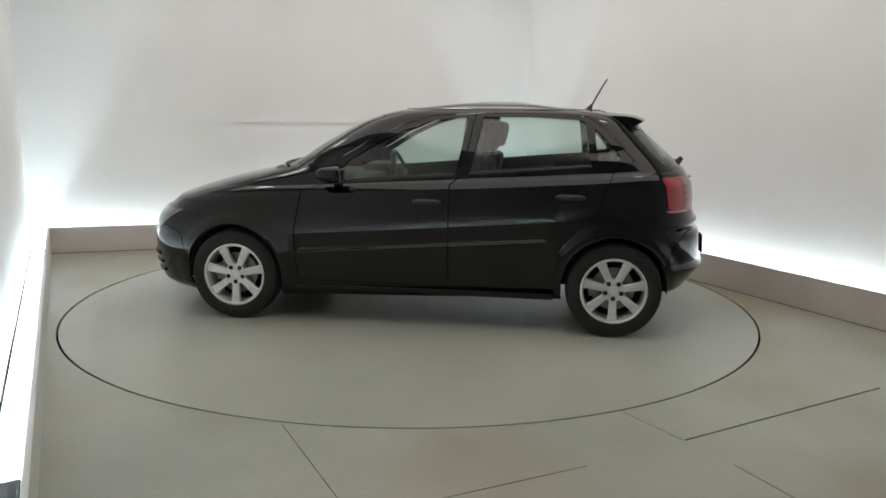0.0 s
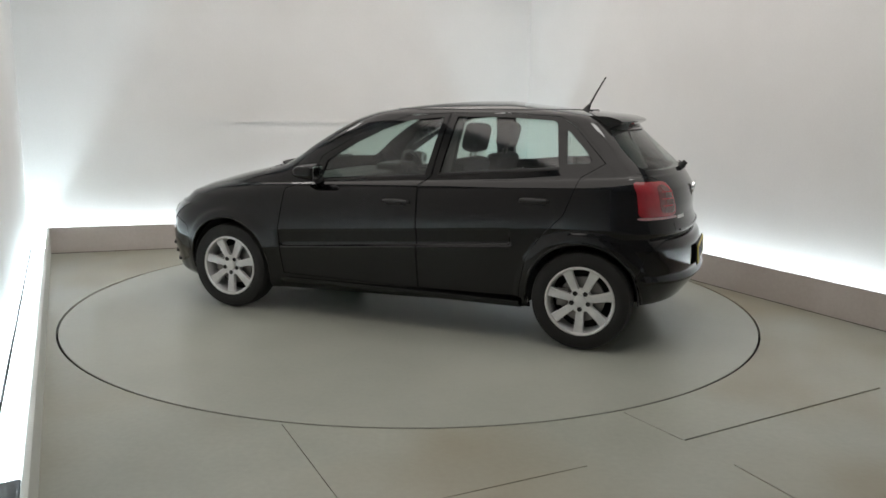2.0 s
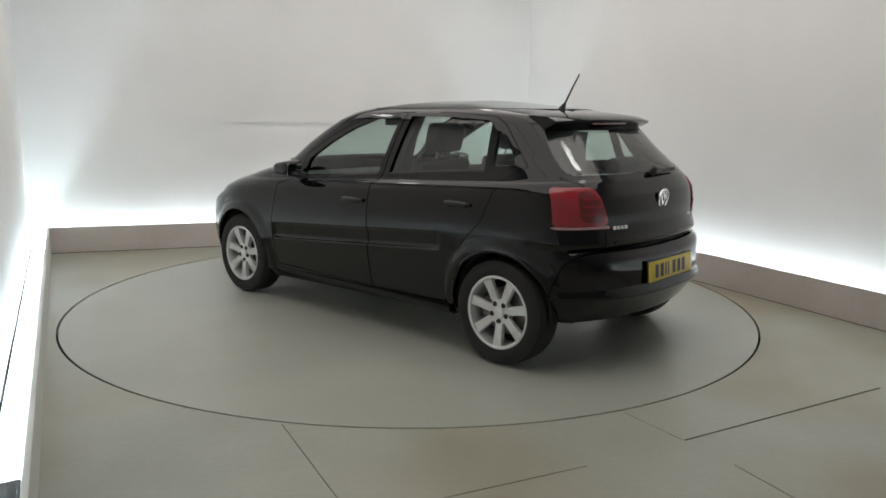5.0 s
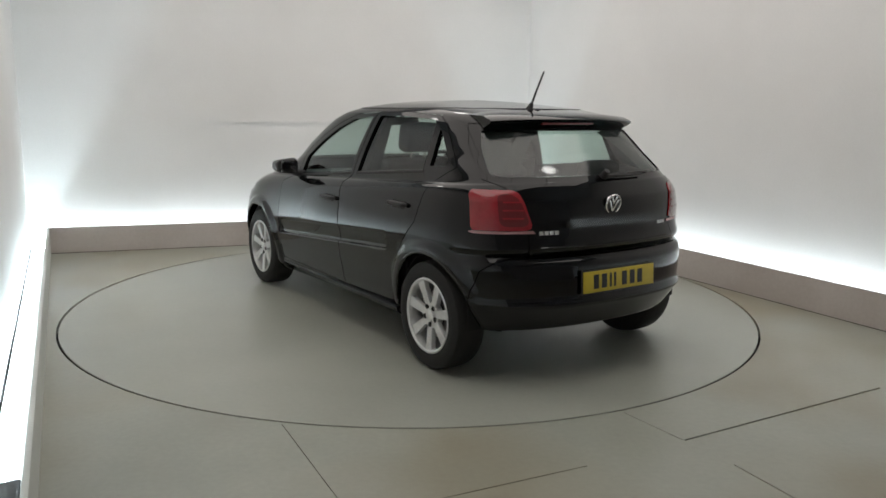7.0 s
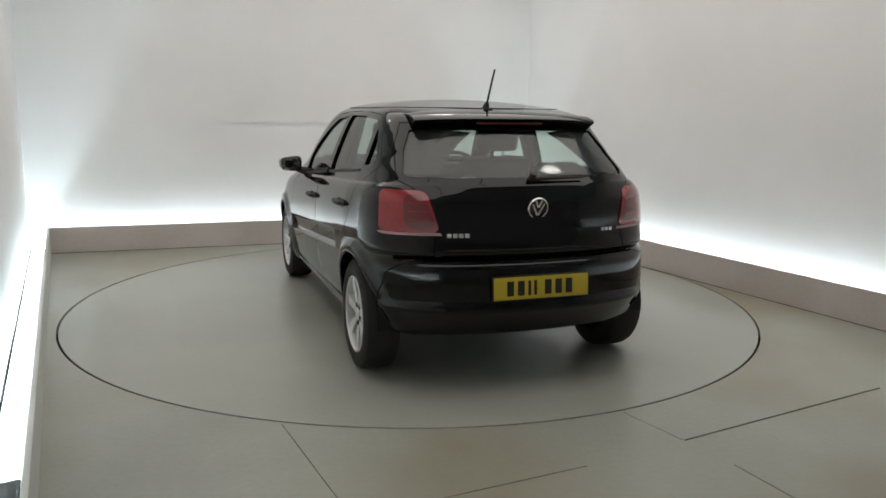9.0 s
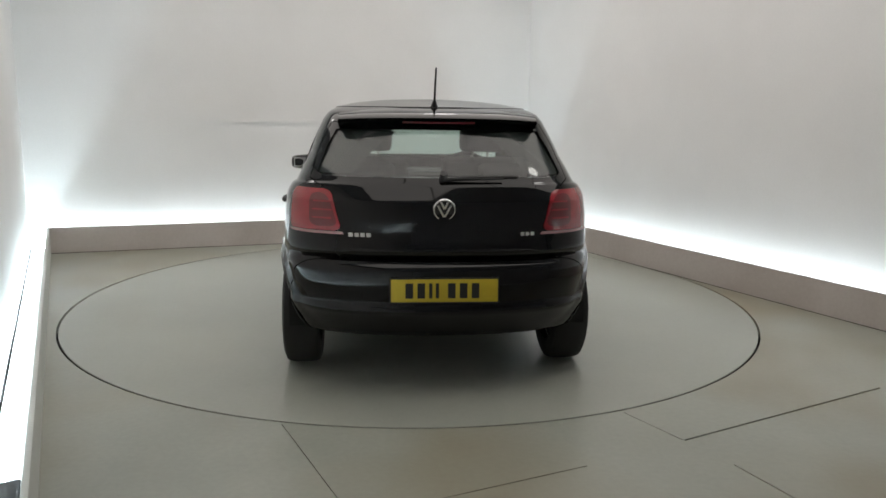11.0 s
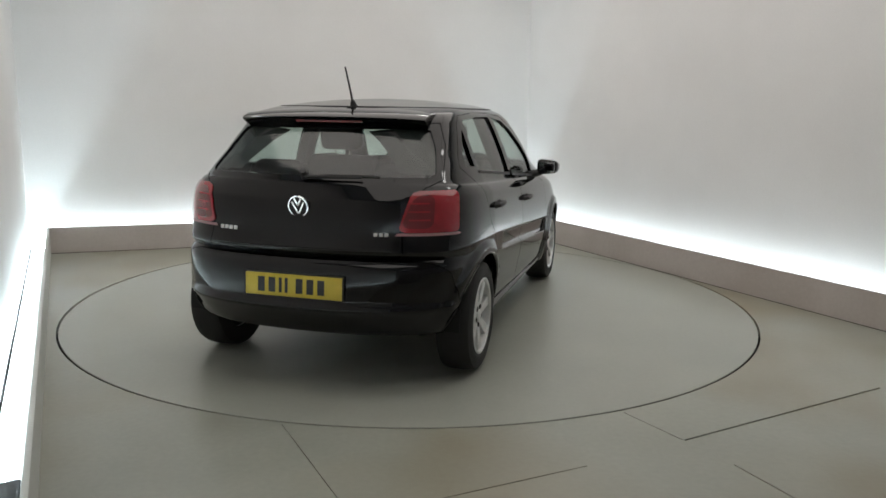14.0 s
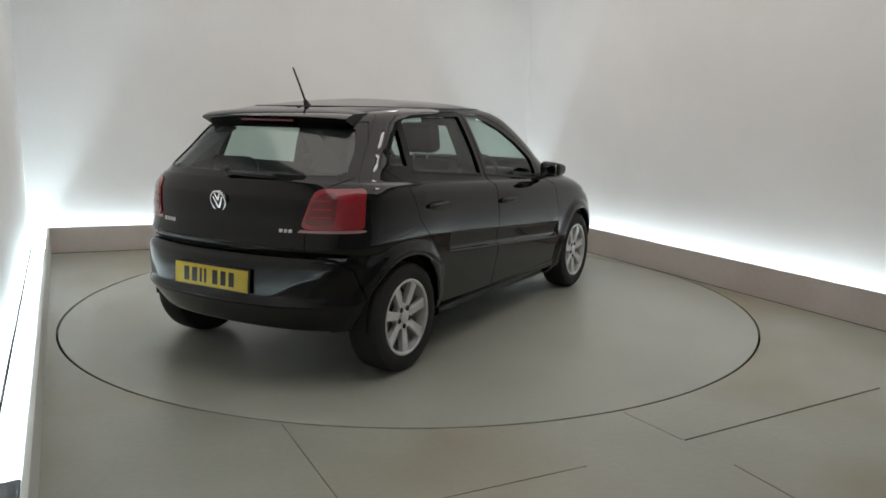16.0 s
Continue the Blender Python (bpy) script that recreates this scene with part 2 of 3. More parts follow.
tagged(w, "flat grey studio ceiling", "ceiling", kind="structure")

# floor slab with the round opening and the sawn joints of the hatch plates
n = Vector((-0.331, 0.9436))
e = Vector((0.9436, 0.331))
o = n * (2.608 + T)
bm = bmesh.new()
prism(bm, [tuple(o + e * -1.50 - n * 0.02), tuple(o + e * 0.27 - n * 0.02), tuple(o + e * 0.27 + n * 0.002), tuple(o + e * -1.50 + n * 0.002)], "z", 1.235, 1.268)
tagged(part("wall_rail", bm, M_WALL, smooth=False), "thin white rail on the wall", "rail", kind="structure")
DISC_R = 2.398
bm = bmesh.new()
prism(bm, loop([T, T, T, 0.0]), "z", -0.04, 0.0)
slab = bpy.data.meshes.new("slab")
bm.to_mesh(slab)
bm.free()
bm = bmesh.new()
ring = [(2.412 * math.cos(a), 2.412 * math.sin(a)) for a in np.linspace(0, 2 * math.pi, 192, endpoint=False)]
prism(bm, ring, "z", -0.1, 0.1)
JOINTS = [((-0.50, -2.38), (0.05, -3.45), 0.004), ((1.27, -2.49), (2.50, -1.80), 0.012), ((1.075, -2.185), (1.262, -2.485), 0.005),
          ((1.40, -2.72), (1.62, -3.20), 0.008), ((-0.05, -3.16), (0.80, -2.75), 0.006)]
for p, q, wd in JOINTS:
    p, q = Vector(p), Vector(q)
    d = (q - p).normalized()
    s = Vector((-d.y, d.x)) * wd / 2
    prism(bm, [tuple(p + s), tuple(p - s), tuple(q - s), tuple(q + s)], "z", -0.012, 0.1)
floor = finish("floor", carve(slab, bm, "DIFFERENCE"), M_FLOOR)
tagged(floor, "scuffed grey painted floor with sawn hatch joints", "floor", kind="structure")
bm = bmesh.new()
prism(bm, loop(WALL_OUT), "z", -0.16, -0.13)
tagged(part("sub_floor", bm, M_GAP_SHADE, smooth=False), "base under the turntable gap, coloured dark for its shade", "floor", kind="structure")


def make_turntable():
    root = tagged(new("turntable"), "large flush grey painted turntable disc in the floor", "turntable")
    bm = bmesh.new()
    prism(bm, [(DISC_R * math.cos(a), DISC_R * math.sin(a)) for a in np.linspace(0, 2 * math.pi, 192, endpoint=False)], "z", -0.006, 0.0)
    bmesh.ops.bevel(bm, geom=[e for e in bm.edges if all(v.co.z > -0.003 for v in e.verts)], offset=0.002, segments=1, affect="EDGES")
    part("deck", bm, M_DISC, root, "grey painted deck plate", False)
    bm = bmesh.new()
    r = DISC_R - 0.001
    prism(bm, [(r * math.cos(a), r * math.sin(a)) for a in np.linspace(0, 2 * math.pi, 192, endpoint=False)], "z", -0.128, -0.0062)
    part("edge_ring", bm, M_GAP_SHADE, root, "disc edge coloured dark for the shade in the gap", False)
    return root


turntable = make_turntable()


def ceiling_lamp(x, y):
    root = tagged(new("ceiling_lamp"), "round white ceiling lamp with a bright diffuser", "lamp", "ceiling lamps")
    root.matrix_world = pose(x, y, ROOM_H - 0.12, 90, 0, 0)
    bm = bmesh.new()
    lathe(bm, [(0.0001, 0.0), (0.19, 0.0), (0.20, -0.02), (0.20, -0.08), (0.19, -0.09), (0.175, -0.09), (0.175, -0.05), (0.0001, -0.05)], 48, False)
    part("housing", bm, M_TRAY, root)
    bm = bmesh.new()
    lathe(bm, [(0.0001, 0.1195), (0.05, 0.1195), (0.05, 0.0005), (0.0001, 0.0005)], 24, False)
    part("stem", bm, M_TRAY, root)
    bm = bmesh.new()
    lathe(bm, [(0.0001, -0.052), (0.170, -0.052), (0.170, -0.085), (0.0001, -0.088)], 48, False)
    part("diffuser", bm, M_LAMP, root)
    return root


# ------------------------------------------------------------- the car's outline
# metres in the car's own space: x forwards, y to its left, z up, from the middle of the wheelbase on the ground
WHEELBASE, AXLE, TYRE_R, HUB_Z = 2.47, 1.235, 0.298, 0.298
XM, TOP = -0.48, 1.458
NF, NR, MP = 11.0, 9.5, 2.1
front_x = table([(0.13, 1.86), (0.16, 1.95), (0.20, 2.00), (0.37, 2.03), (0.50, 2.035), (0.60, 2.01), (0.66, 1.985), (0.705, 1.945), (0.735, 1.89),
                 (0.785, 1.83), (0.84, 1.68), (0.89, 1.51), (0.928, 1.37), (0.962, 1.22), (0.987, 1.11), (1.008, 1.03), (1.06, 0.93), (1.148, 0.80), (1.251, 0.615),
                 (1.325, 0.46), (1.379, 0.28), (1.412, 0.06), (1.433, -0.14), (1.448, -0.30), (1.458, -0.40)])
rear_x = table([(0.13, -1.40), (0.245, -1.50), (0.262, -1.66), (0.28, -1.755), (0.36, -1.815), (0.40, -1.845), (0.42, -1.862), (0.435, -1.862), (0.455, -1.842),
                (0.56, -1.838), (0.62, -1.832), (0.648, -1.818), (0.662, -1.775), (0.68, -1.770), (0.688, -1.790), (0.70, -1.803), (0.72, -1.800), (0.76, -1.784), (0.80, -1.776), (0.86, -1.776), (0.95, -1.762), (1.03, -1.712),
                (1.083, -1.665), (1.289, -1.430), (1.335, -1.378), (1.371, -1.31), (1.400, -1.12), (1.422, -0.88), (1.443, -0.68), (1.458, -0.56)])
WIDTH = table([(0.14, 0.66), (0.20, 0.735), (0.245, 0.775), (0.29, 0.790), (0.36, 0.803), (0.44, 0.820), (0.505, 0.8285), (0.57, 0.8305), (0.628, 0.833),
               (0.648, 0.8342), (0.66, 0.8341), (0.70, 0.8332), (0.75, 0.8310), (0.80, 0.8277), (0.85, 0.8232), (0.92, 0.8150), (0.945, 0.8100), (0.965, 0.802), (0.985, 0.792), (1.005, 0.778), (1.02, 0.766), (1.03, 0.763), (1.20, 0.741), (1.40, 0.708), (1.60, 0.668),
               (1.75, 0.634), (1.83, 0.606), (1.89, 0.555), (1.94, 0.465), (1.975, 0.33), (1.992, 0.18), (2.0, 0.0)])


RECESS = table([(0.503, 0.0), (0.508, -0.001), (0.516, -0.010), (0.524, -0.0175), (0.53, -0.0200), (0.60, -0.0135), (0.628, -0.0105), (0.640, -0.002), (0.648, 0.0)])


def ease(k):
    k = max(0.0, min(1.0, k))
    return k * k * (3 - 2 * k)


def crease(x):
    return 0.530 - 0.079 * max(-1.0, min(1.0, x))


def belt(x):
    return 0.935 - 0.058 * max(-1.75, min(1.2, x))


def half_width(x, z):
    b = belt(x)
    c = crease(x)
    q = 0.505 * z / c if z < c else 0.505 + 0.495 * (z - c) / (b - c) if z < b else 1 + (z - b) / (TOP - b)
    w = WIDTH(min(q, 2.0))
    w += RECESS(q) * ease((0.812 - abs(x)) / 0.022)
    for ax in (AXLE, -AXLE):
        r = math.hypot(x - ax, z - HUB_Z)
        if z < 0.8:
            w += 0.019 * ease((0.418 - r) / 0.036)
    w *= 1 - 0.045 * max(0.0, -1.05 - x)
    if q > 1:
        w *= 1 - 0.05 * max(0.0, -0.6 - x) * min(1.0, (q - 1) * 3)
    return w


def side_y(x, z):
    end = front_x(z) if x > XM else rear_x(z)
    t = min(1.0, abs((x - XM) / (end - XM)))
    return half_width(x, z) * (1 - t ** (NF if x > XM else NR)) ** (1 / MP)


def ring_point(z, s, front):
    """The outline's point at height z where the width has fallen to the share s of the full width."""
    end = front_x(z) if front else rear_x(z)
    t = max(0.0, 1 - s ** MP) ** (1 / (NF if front else NR))
    x = XM + (end - XM) * t
    return x, half_width(x, z) * s


def rear_surface(y, z):
    """x of the tail at half-width y and height z."""
    s = min(0.999, abs(y) / half_width(rear_x(z) + 0.05, z))
    return XM + (rear_x(z) - XM) * (1 - s ** MP) ** (1 / NR)


def front_surface(y, z):
    s = min(0.999, abs(y) / half_width(front_x(z) - 0.05, z))
    return XM + (front_x(z) - XM) * (1 - s ** MP) ** (1 / NF)


def height(q, x):
    """The height of level q (0.505: crease, 1: belt, 2: roof) at x."""
    c, b = crease(x), belt(x)
    return q / 0.505 * c if q < 0.505 else c + (q - 0.505) / 0.495 * (b - c) if q < 1 else b + (q - 1) * (TOP - b)


def level_point(q, t, s, front):
    x = XM + (1.0 if front else -1.0) * t
    for _ in range(14):
        z = height(q, x)
        end = front_x(z) if front else rear_x(z)
        x = 0.4 * x + 0.6 * (XM + (end - XM) * t)
    z = height(q, x)
    return x, half_width(x, z) * s, z


T_FRONT = [*np.linspace(0.80, 0.53, 20), *np.linspace(0.524, 0.496, 9), *np.linspace(0.48, 0, 14)]
T_REAR = [*np.linspace(0.80, 0.275, 28), *np.linspace(0.262, 0.222, 9), *np.linspace(0.205, 0, 6)]


def half_ring(q):
    pts = []
    for front in (True, False):
        n = NF if front else NR
        one = []
        for s in np.sin(np.linspace(0, math.pi / 2, 21))[:-1] * (1 - 0.80 ** n) ** (1 / MP):
            one.append(level_point(q, max(0.0, 1 - float(s) ** MP) ** (1 / n), float(s), front))
        for t in (T_FRONT if front else T_REAR):
            one.append(level_point(q, float(t), (1 - float(t) ** n) ** (1 / MP), front))
        pts += one if front else one[::-1][1:]
    return pts


def make_shell():
    levels = [*np.linspace(0.18, 0.487, 30), 0.496, 0.503, 0.508, 0.515, 0.522, 0.53, 0.55, 0.58, 0.605, 0.622, 0.628, 0.635, 0.642, 0.648, 0.655, 0.663, 0.675,
              *np.linspace(0.69, 0.935, 22), *np.linspace(0.945, 1.03, 10), *np.linspace(1.06, 1.80, 26), 1.82, 1.84, 1.86, 1.88, 1.90, 1.92, 1.94, 1.955, 1.968, 1.98, 1.988, 1.994, 1.998]
    bm = bmesh.new()
    rings = []
    for q in levels:
        h = half_ring(q)
        full = h + [(x, -y, z) for x, y, z in h[-2:0:-1]]
        rings.append([bm.verts.new(p) for p in full])
    n = len(rings[0])
    for a, b in zip(rings, rings[1:]):
        for i in range(n):
            j = (i + 1) % n
            bm.faces.new((a[i], a[j], b[j], b[i]))
    bm.faces.new(rings[-1])
    bmesh.ops.recalc_face_normals(bm, faces=bm.faces)
    bm.normal_update()
    outer = [v for r in rings for v in r]
    faces = list(bm.faces)
    inner = {v: bm.verts.new(v.co - v.normal * 0.028) for v in outer}
    for f in faces:
        bm.faces.new([inner[v] for v in reversed(f.verts)])
    a = rings[0]
    for i in range(n):
        j = (i + 1) % n
        bm.faces.new((a[j], a[i], inner[a[i]], inner[a[j]]))
    bmesh.ops.recalc_face_normals(bm, faces=bm.faces)
    me = bpy.data.meshes.new("shell")
    bm.to_mesh(me)
    bm.free()
    me.update()
    SHELL["mesh"] = me.copy()
    SHELL["tree"] = bvhtree.BVHTree.FromPolygons([v.co for v in me.vertices], [tuple(f.vertices) for f in me.polygons])
    return me


SHELL = {}


def skin_normals(me):
    """Where a carved panel lies on the shell's outer skin, give it the shell's smooth normals."""
    tree, src = SHELL["tree"], SHELL["mesh"]
    vn = [v.normal.copy() for v in src.vertices]
    at = {}
    for v in me.vertices:
        p, n, k, d = tree.find_nearest(v.co)
        if p is None or d > 0.0015:
            continue
        vs = src.polygons[k].vertices
        co = [src.vertices[i].co for i in vs]
        wt = [1.0 / (1e-6 + (c - p).length) for c in co]
        if len(vs) == 4:
            wt = interpolate.poly_3d_calc(co, p)
        m = Vector((0, 0, 0))
        for a, i in zip(wt, vs):
            m += vn[i] * a
        at[v.index] = m.normalized()
    me.shade_smooth()
    out = []
    for f in me.polygons:
        for i in f.vertices:
            m = at.get(i)
            out.append(tuple(m if m is not None and m.dot(f.normal) > 0.75 else f.normal))
    me.normals_split_custom_set(out)


def glass_low(x):
    return 0.975 - 0.087 * x


glass_high = table([(-1.31, 1.09), (-1.235, 1.165), (-1.08, 1.312), (-1.02, 1.338), (-0.70, 1.354), (-0.30, 1.350), (-0.063, 1.326), (0.125, 1.262), (0.30, 1.178), (0.485, 1.065), (0.53, 1.0)])
WIN_FRONT = [(0.525, 0.94), (0.49, 1.055), (0.30, 1.175), (0.125, 1.262), (-0.063, 1.326), (-0.297, 1.350), (-0.222, 0.995)]
WIN_REAR = [(-0.315, 1.004), (-0.385, 1.353), (-0.70, 1.354), (-1.0, 1.340), (-1.025, 1.320), (-1.062, 1.075), (-1.035, 1.066)]
WIN_QUARTER = [(-1.108, 1.095), (-1.082, 1.288), (-1.10, 1.280), (-1.205, 1.175), (-1.25, 1.118), (-1.238, 1.102)]
WIN_TAIL = [(-0.625, 1.082), (-0.60, 1.064), (0.60, 1.064), (0.625, 1.082), (0.585, 1.20), (0.535, 1.290), (-0.535, 1.290), (-0.585, 1.20)]
WIN_SCREEN = [(-0.66, 1.01), (0.66, 1.01), (0.60, 1.18), (0.53, 1.355), (-0.53, 1.355), (-0.60, 1.18)]
DOOR_FRONT = [(0.80, 0.285), (0.815, 0.60), (0.77, 0.865), (0.59, 0.925), (0.535, 1.08), (0.32, 1.208), (0.135, 1.294), (-0.06, 1.357), (-0.335, 1.376), (-0.262, 0.99), (-0.19, 0.93), (-0.19, 0.275)]
DOOR_REAR = [(-0.196, 0.275), (-0.196, 0.93), (-0.268, 0.99), (-0.341, 1.376), (-0.70, 1.380), (-1.035, 1.364), (-1.12, 1.318), (-1.33, 1.10), (-1.20, 1.02), (-1.12, 0.80), (-1.0, 0.68), (-0.905, 0.54), (-0.865, 0.35), (-0.86, 0.285)]
TAILGATE = [(-0.50, 0.668), (0.50, 0.668), (0.53, 0.70), (0.515, 0.80), (0.565, 0.95), (0.60, 1.015), (0.662, 1.05), (0.615, 1.22), (0.562, 1.325), (-0.562, 1.325), (-0.615, 1.22), (-0.662, 1.05), (-0.60, 1.015), (-0.565, 0.95), (-0.515, 0.80), (-0.53, 0.70)]
BONNET = [(1.02, -0.69), (1.02, 0.69), (1.55, 0.66), (1.82, 0.52), (1.93, 0.30), (1.95, 0), (1.93, -0.30), (1.82, -0.52), (1.55, -0.66)]
BUMPER_REAR = [(-1.42, 0.10), (-1.60, 0.60), (-1.68, 0.664), (-2.0, 0.664), (-2.0, 0.10)]
BUMPER_FRONT = [(1.50, 0.05), (1.62, 0.56), (1.75, 0.60), (2.2, 0.60), (2.2, 0.05)]


def add_windows_and_arches(bm):
    for sg in (1, -1):
        for w in (WIN_FRONT, WIN_REAR, WIN_QUARTER):
            prism(bm, w, "y", sg * 0.40, sg * 1.0)
        for ax in (AXLE, -AXLE):
            prism(bm, [(ax + 0.332 * math.cos(a), HUB_Z + 0.012 + 0.332 * math.sin(a)) for a in np.linspace(0, 2 * math.pi, 64, endpoint=False)], "y", sg * 0.50, sg * 1.1)
    prism(bm, WIN_TAIL, "x", -1.9, -1.20)
    prism(bm, WIN_SCREEN, "x", 0.10, 1.25)


def mirrored(me):
    bm = bmesh.new()
    bm.from_mesh(me)
    for v in bm.verts:
        v.co.y *= -1
    bmesh.ops.reverse_faces(bm, faces=bm.faces)
    out = bpy.data.meshes.new("mirrored")
    bm.to_mesh(out)
    bm.free()
    return out


def both(name, make, mat, parent, label="", smooth=True, angle=35):
    """make(side) gives a bmesh for the car's left (1) or right (-1) side."""
    return [part(name, make(sg), mat, parent, label, smooth, angle) for sg in (1, -1)]


def patch(bm, grid, thick=0.0):
    """A sheet of points (rows of equal length), with thickness away from its normal."""
    rows = [[bm.verts.new(p) for p in r] for r in grid]
    fs = [bm.faces.new((a[i], a[i + 1], b[i + 1], b[i])) for a, b in zip(rows, rows[1:]) for i in range(len(a) - 1)]
    if thick:
        bmesh.ops.recalc_face_normals(bm, faces=fs)
        bmesh.ops.solidify(bm, geom=fs, thickness=thick)


def lift(x, y, z, d):
    """A point of the car's skin moved outwards by d."""
    e = 0.004
    if x < XM and abs(y) < side_y(min(x + 0.03, XM), z) * 0.93:
        gx = Vector((-1, 0, (rear_surface(y, z + e) - rear_surface(y, z - e)) / (2 * e)))
        gy = -(rear_surface(y + e, z) - rear_surface(y - e, z)) / (2 * e)
        n = Vector((-1, -gy, gx.z)).normalized()
    else:
        sg = 1 if y > 0 else -1
        n = Vector((-(side_y(x + e, z) - side_y(x - e, z)) / (2 * e), sg, -(side_y(x, z + e) - side_y(x, z - e)) / (2 * e))).normalized()
    return Vector((x, y, z)) + n * d


def side_glass(sg, x0, x1):
    bm = bmesh.new()
    grid = []
    for x in np.linspace(x0, x1, 22):
        lo, hi = glass_low(x) - 0.012, glass_high(x) + 0.010
        grid.append([(x, sg * (side_y(x, z) - 0.014), z) for z in np.linspace(lo, max(hi, lo + 0.005), 9)])
    patch(bm, grid)
    return bm


def end_glass(z0, z1, w0, w1, rear):
    bm = bmesh.new()
    grid = []
    for z in np.linspace(z0, z1, 12):
        w = w0 + (w1 - w0) * (z - z0) / (z1 - z0)
        grid.append([((rear_surface(y, z) + 0.012) if rear else (front_surface(y, z) - 0.014), y, z) for y in np.linspace(-w, w, 25)])
    patch(bm, grid)
    return bm


def lamp_grid(sg, front, z0, z1, s_out, s_in, d, nz=10, ns=18, rise=0.0):
    """A grid on the corner of the body between two shares of its width."""
    grid = []
    for a in np.linspace(0, 1, nz):
        row = []
        for b in np.linspace(0, 1, ns):
            so = s_out(a)
            s = so + (s_in(a) - so) * b
            z = z0 + (z1 - z0) * a + rise * b * (1 - a)
            x, y = ring_point(z, s, front)
            x2, y2 = ring_point(z, s + 0.004, front)
            nx, ny = (y2 - y), -(x2 - x)
            k = math.hypot(nx, ny)
            nx, ny = (nx / k, ny / k)
            if nx * (1 if front else -1) < 0:
                nx, ny = -nx, -ny
            row.append((x + nx * d, sg * (y + ny * d), z))
        grid.append(row)
    return grid


def make_wheel(car, x, sg):
    root = tagged(new("wheel"), "seven-spoke silver alloy wheel with black tyre")
    root.parent = car
    root.matrix_local = pose(x, sg * 0.725, HUB_Z) @ (Matrix.Identity(4) if sg > 0 else pose(0, 0, 0, 0, 0, 180))
    return root


def slim(bm):
    bmesh.ops.scale(bm, vec=(0.935, 1, 0.935), verts=bm.verts)


def fill_wheel(root):
    bm = bmesh.new()
    lathe(bm, [(0.19, -0.09), (0.222, -0.098), (0.262, -0.098), (0.287, -0.086), (0.294, -0.070), (TYRE_R, -0.04), (TYRE_R, 0.0), (TYRE_R, 0.04), (0.294, 0.068), (0.287, 0.084),
               (0.262, 0.096), (0.230, 0.097), (0.207, 0.088), (0.197, 0.07)], 64)
    part("tyre", bm, M_RUBBER, root, "black rubber tyre")
    bm = bmesh.new()
    lathe(bm, [(0.208, -0.088), (0.216, -0.088), (0.202, -0.05), (0.196, 0.05), (0.206, 0.082), (0.222, 0.090), (0.224, 0.084), (0.210, 0.072)][::-1] + [(0.205, -0.05)], 56)
    lathe(bm, [(0.222, 0.0905), (0.214, 0.0935), (0.205, 0.088), (0.202, 0.070), (0.212, 0.070)], 56)
    slim(bm)
    part("rim", bm, M_ALLOY, root)
    for k in range(7):
        a = -math.pi / 2 + 2 * math.pi * k / 7
        bm = bmesh.new()
        sec = [(0.045, 0.066, 0.025), (0.075, 0.071, 0.0235), (0.12, 0.075, 0.0255), (0.165, 0.078, 0.028), (0.208, 0.080, 0.034)]
        rows = []
        for r, y, w in sec:
            rows.append([(r, y - 0.030, -w), (r, y - 0.004, -w), (r, y, -w * 0.75), (r, y - 0.0025, 0), (r, y, w * 0.75), (r, y - 0.004, w), (r, y - 0.030, w)])
        rows = [[bm.verts.new(p) for p in r] for r in rows]
        for p, q in zip(rows, rows[1:]):
            for i in range(7):
                bm.faces.new((p[i], p[(i + 1) % 7], q[(i + 1) % 7], q[i]))
        bm.faces.new(rows[0])
        bm.faces.new(rows[-1][::-1])
        bmesh.ops.rotate(bm, cent=(0, 0, 0), matrix=Matrix.Rotation(-a, 3, "Y"), verts=bm.verts)
        slim(bm)
        part("spoke", bm, M_ALLOY, root)
    bm = bmesh.new()
    lathe(bm, [(0.0001, 0.030), (0.072, 0.030), (0.072, 0.064), (0.066, 0.070), (0.050, 0.066), (0.036, 0.066), (0.033, 0.075), (0.020, 0.079), (0.0001, 0.080)], 40, False)
    part("hub", bm, M_ALLOY, root)
    for k in range(5):
        a = -math.pi / 2 + 2 * math.pi * k / 5
        bm = bmesh.new()
        lathe(bm, [(0.0001, 0.060), (0.0145, 0.060), (0.0145, 0.0712), (0.0105, 0.073), (0.006, 0.070), (0.0001, 0.070)], 12, False)
        bmesh.ops.translate(bm, vec=(0.052 * math.cos(a), 0, 0.052 * math.sin(a)), verts=bm.verts)
        part("bolt", bm, M_INK, root, "dark recessed wheel bolt")
    bm = bmesh.new()
    lathe(bm, [(0.06, -0.01), (0.135, -0.01), (0.135, 0.012), (0.06, 0.012)], 40)
    box(bm, (0.08, -0.03, -0.05), (0.15, 0.03, 0.06), 0.008)
    part("brake", bm, M_STEEL, root, "grey steel brake disc and caliper")
    bm = bmesh.new()
    lathe(bm, [(0.0001, -0.05), (0.188, -0.05), (0.188, -0.045), (0.0001, -0.045)], 40, False)
    part("inner_shield", bm, M_LINER, root)


def seat(car, y, x, wide=0.25, rear=False):
    bm = bmesh.new()
    box(bm, (-0.26, -wide, 0.30), (0.26, wide, 0.47), 0.05, Matrix.Translation((x + 0.22, y, 0)) @ pose(0, 0, 0, 0, -6, 0), 3)
    tilt = pose(x - 0.03, y, 0.40, 0, -20 if rear else -12, 0)
    box(bm, (-0.06, -wide, 0.0), (0.06, wide, 0.58 if rear else 0.70), 0.05, tilt, 3)
    ob = part("seat", bm, M_CLOTH, car, "dark cloth car seat")
    return ob, tilt


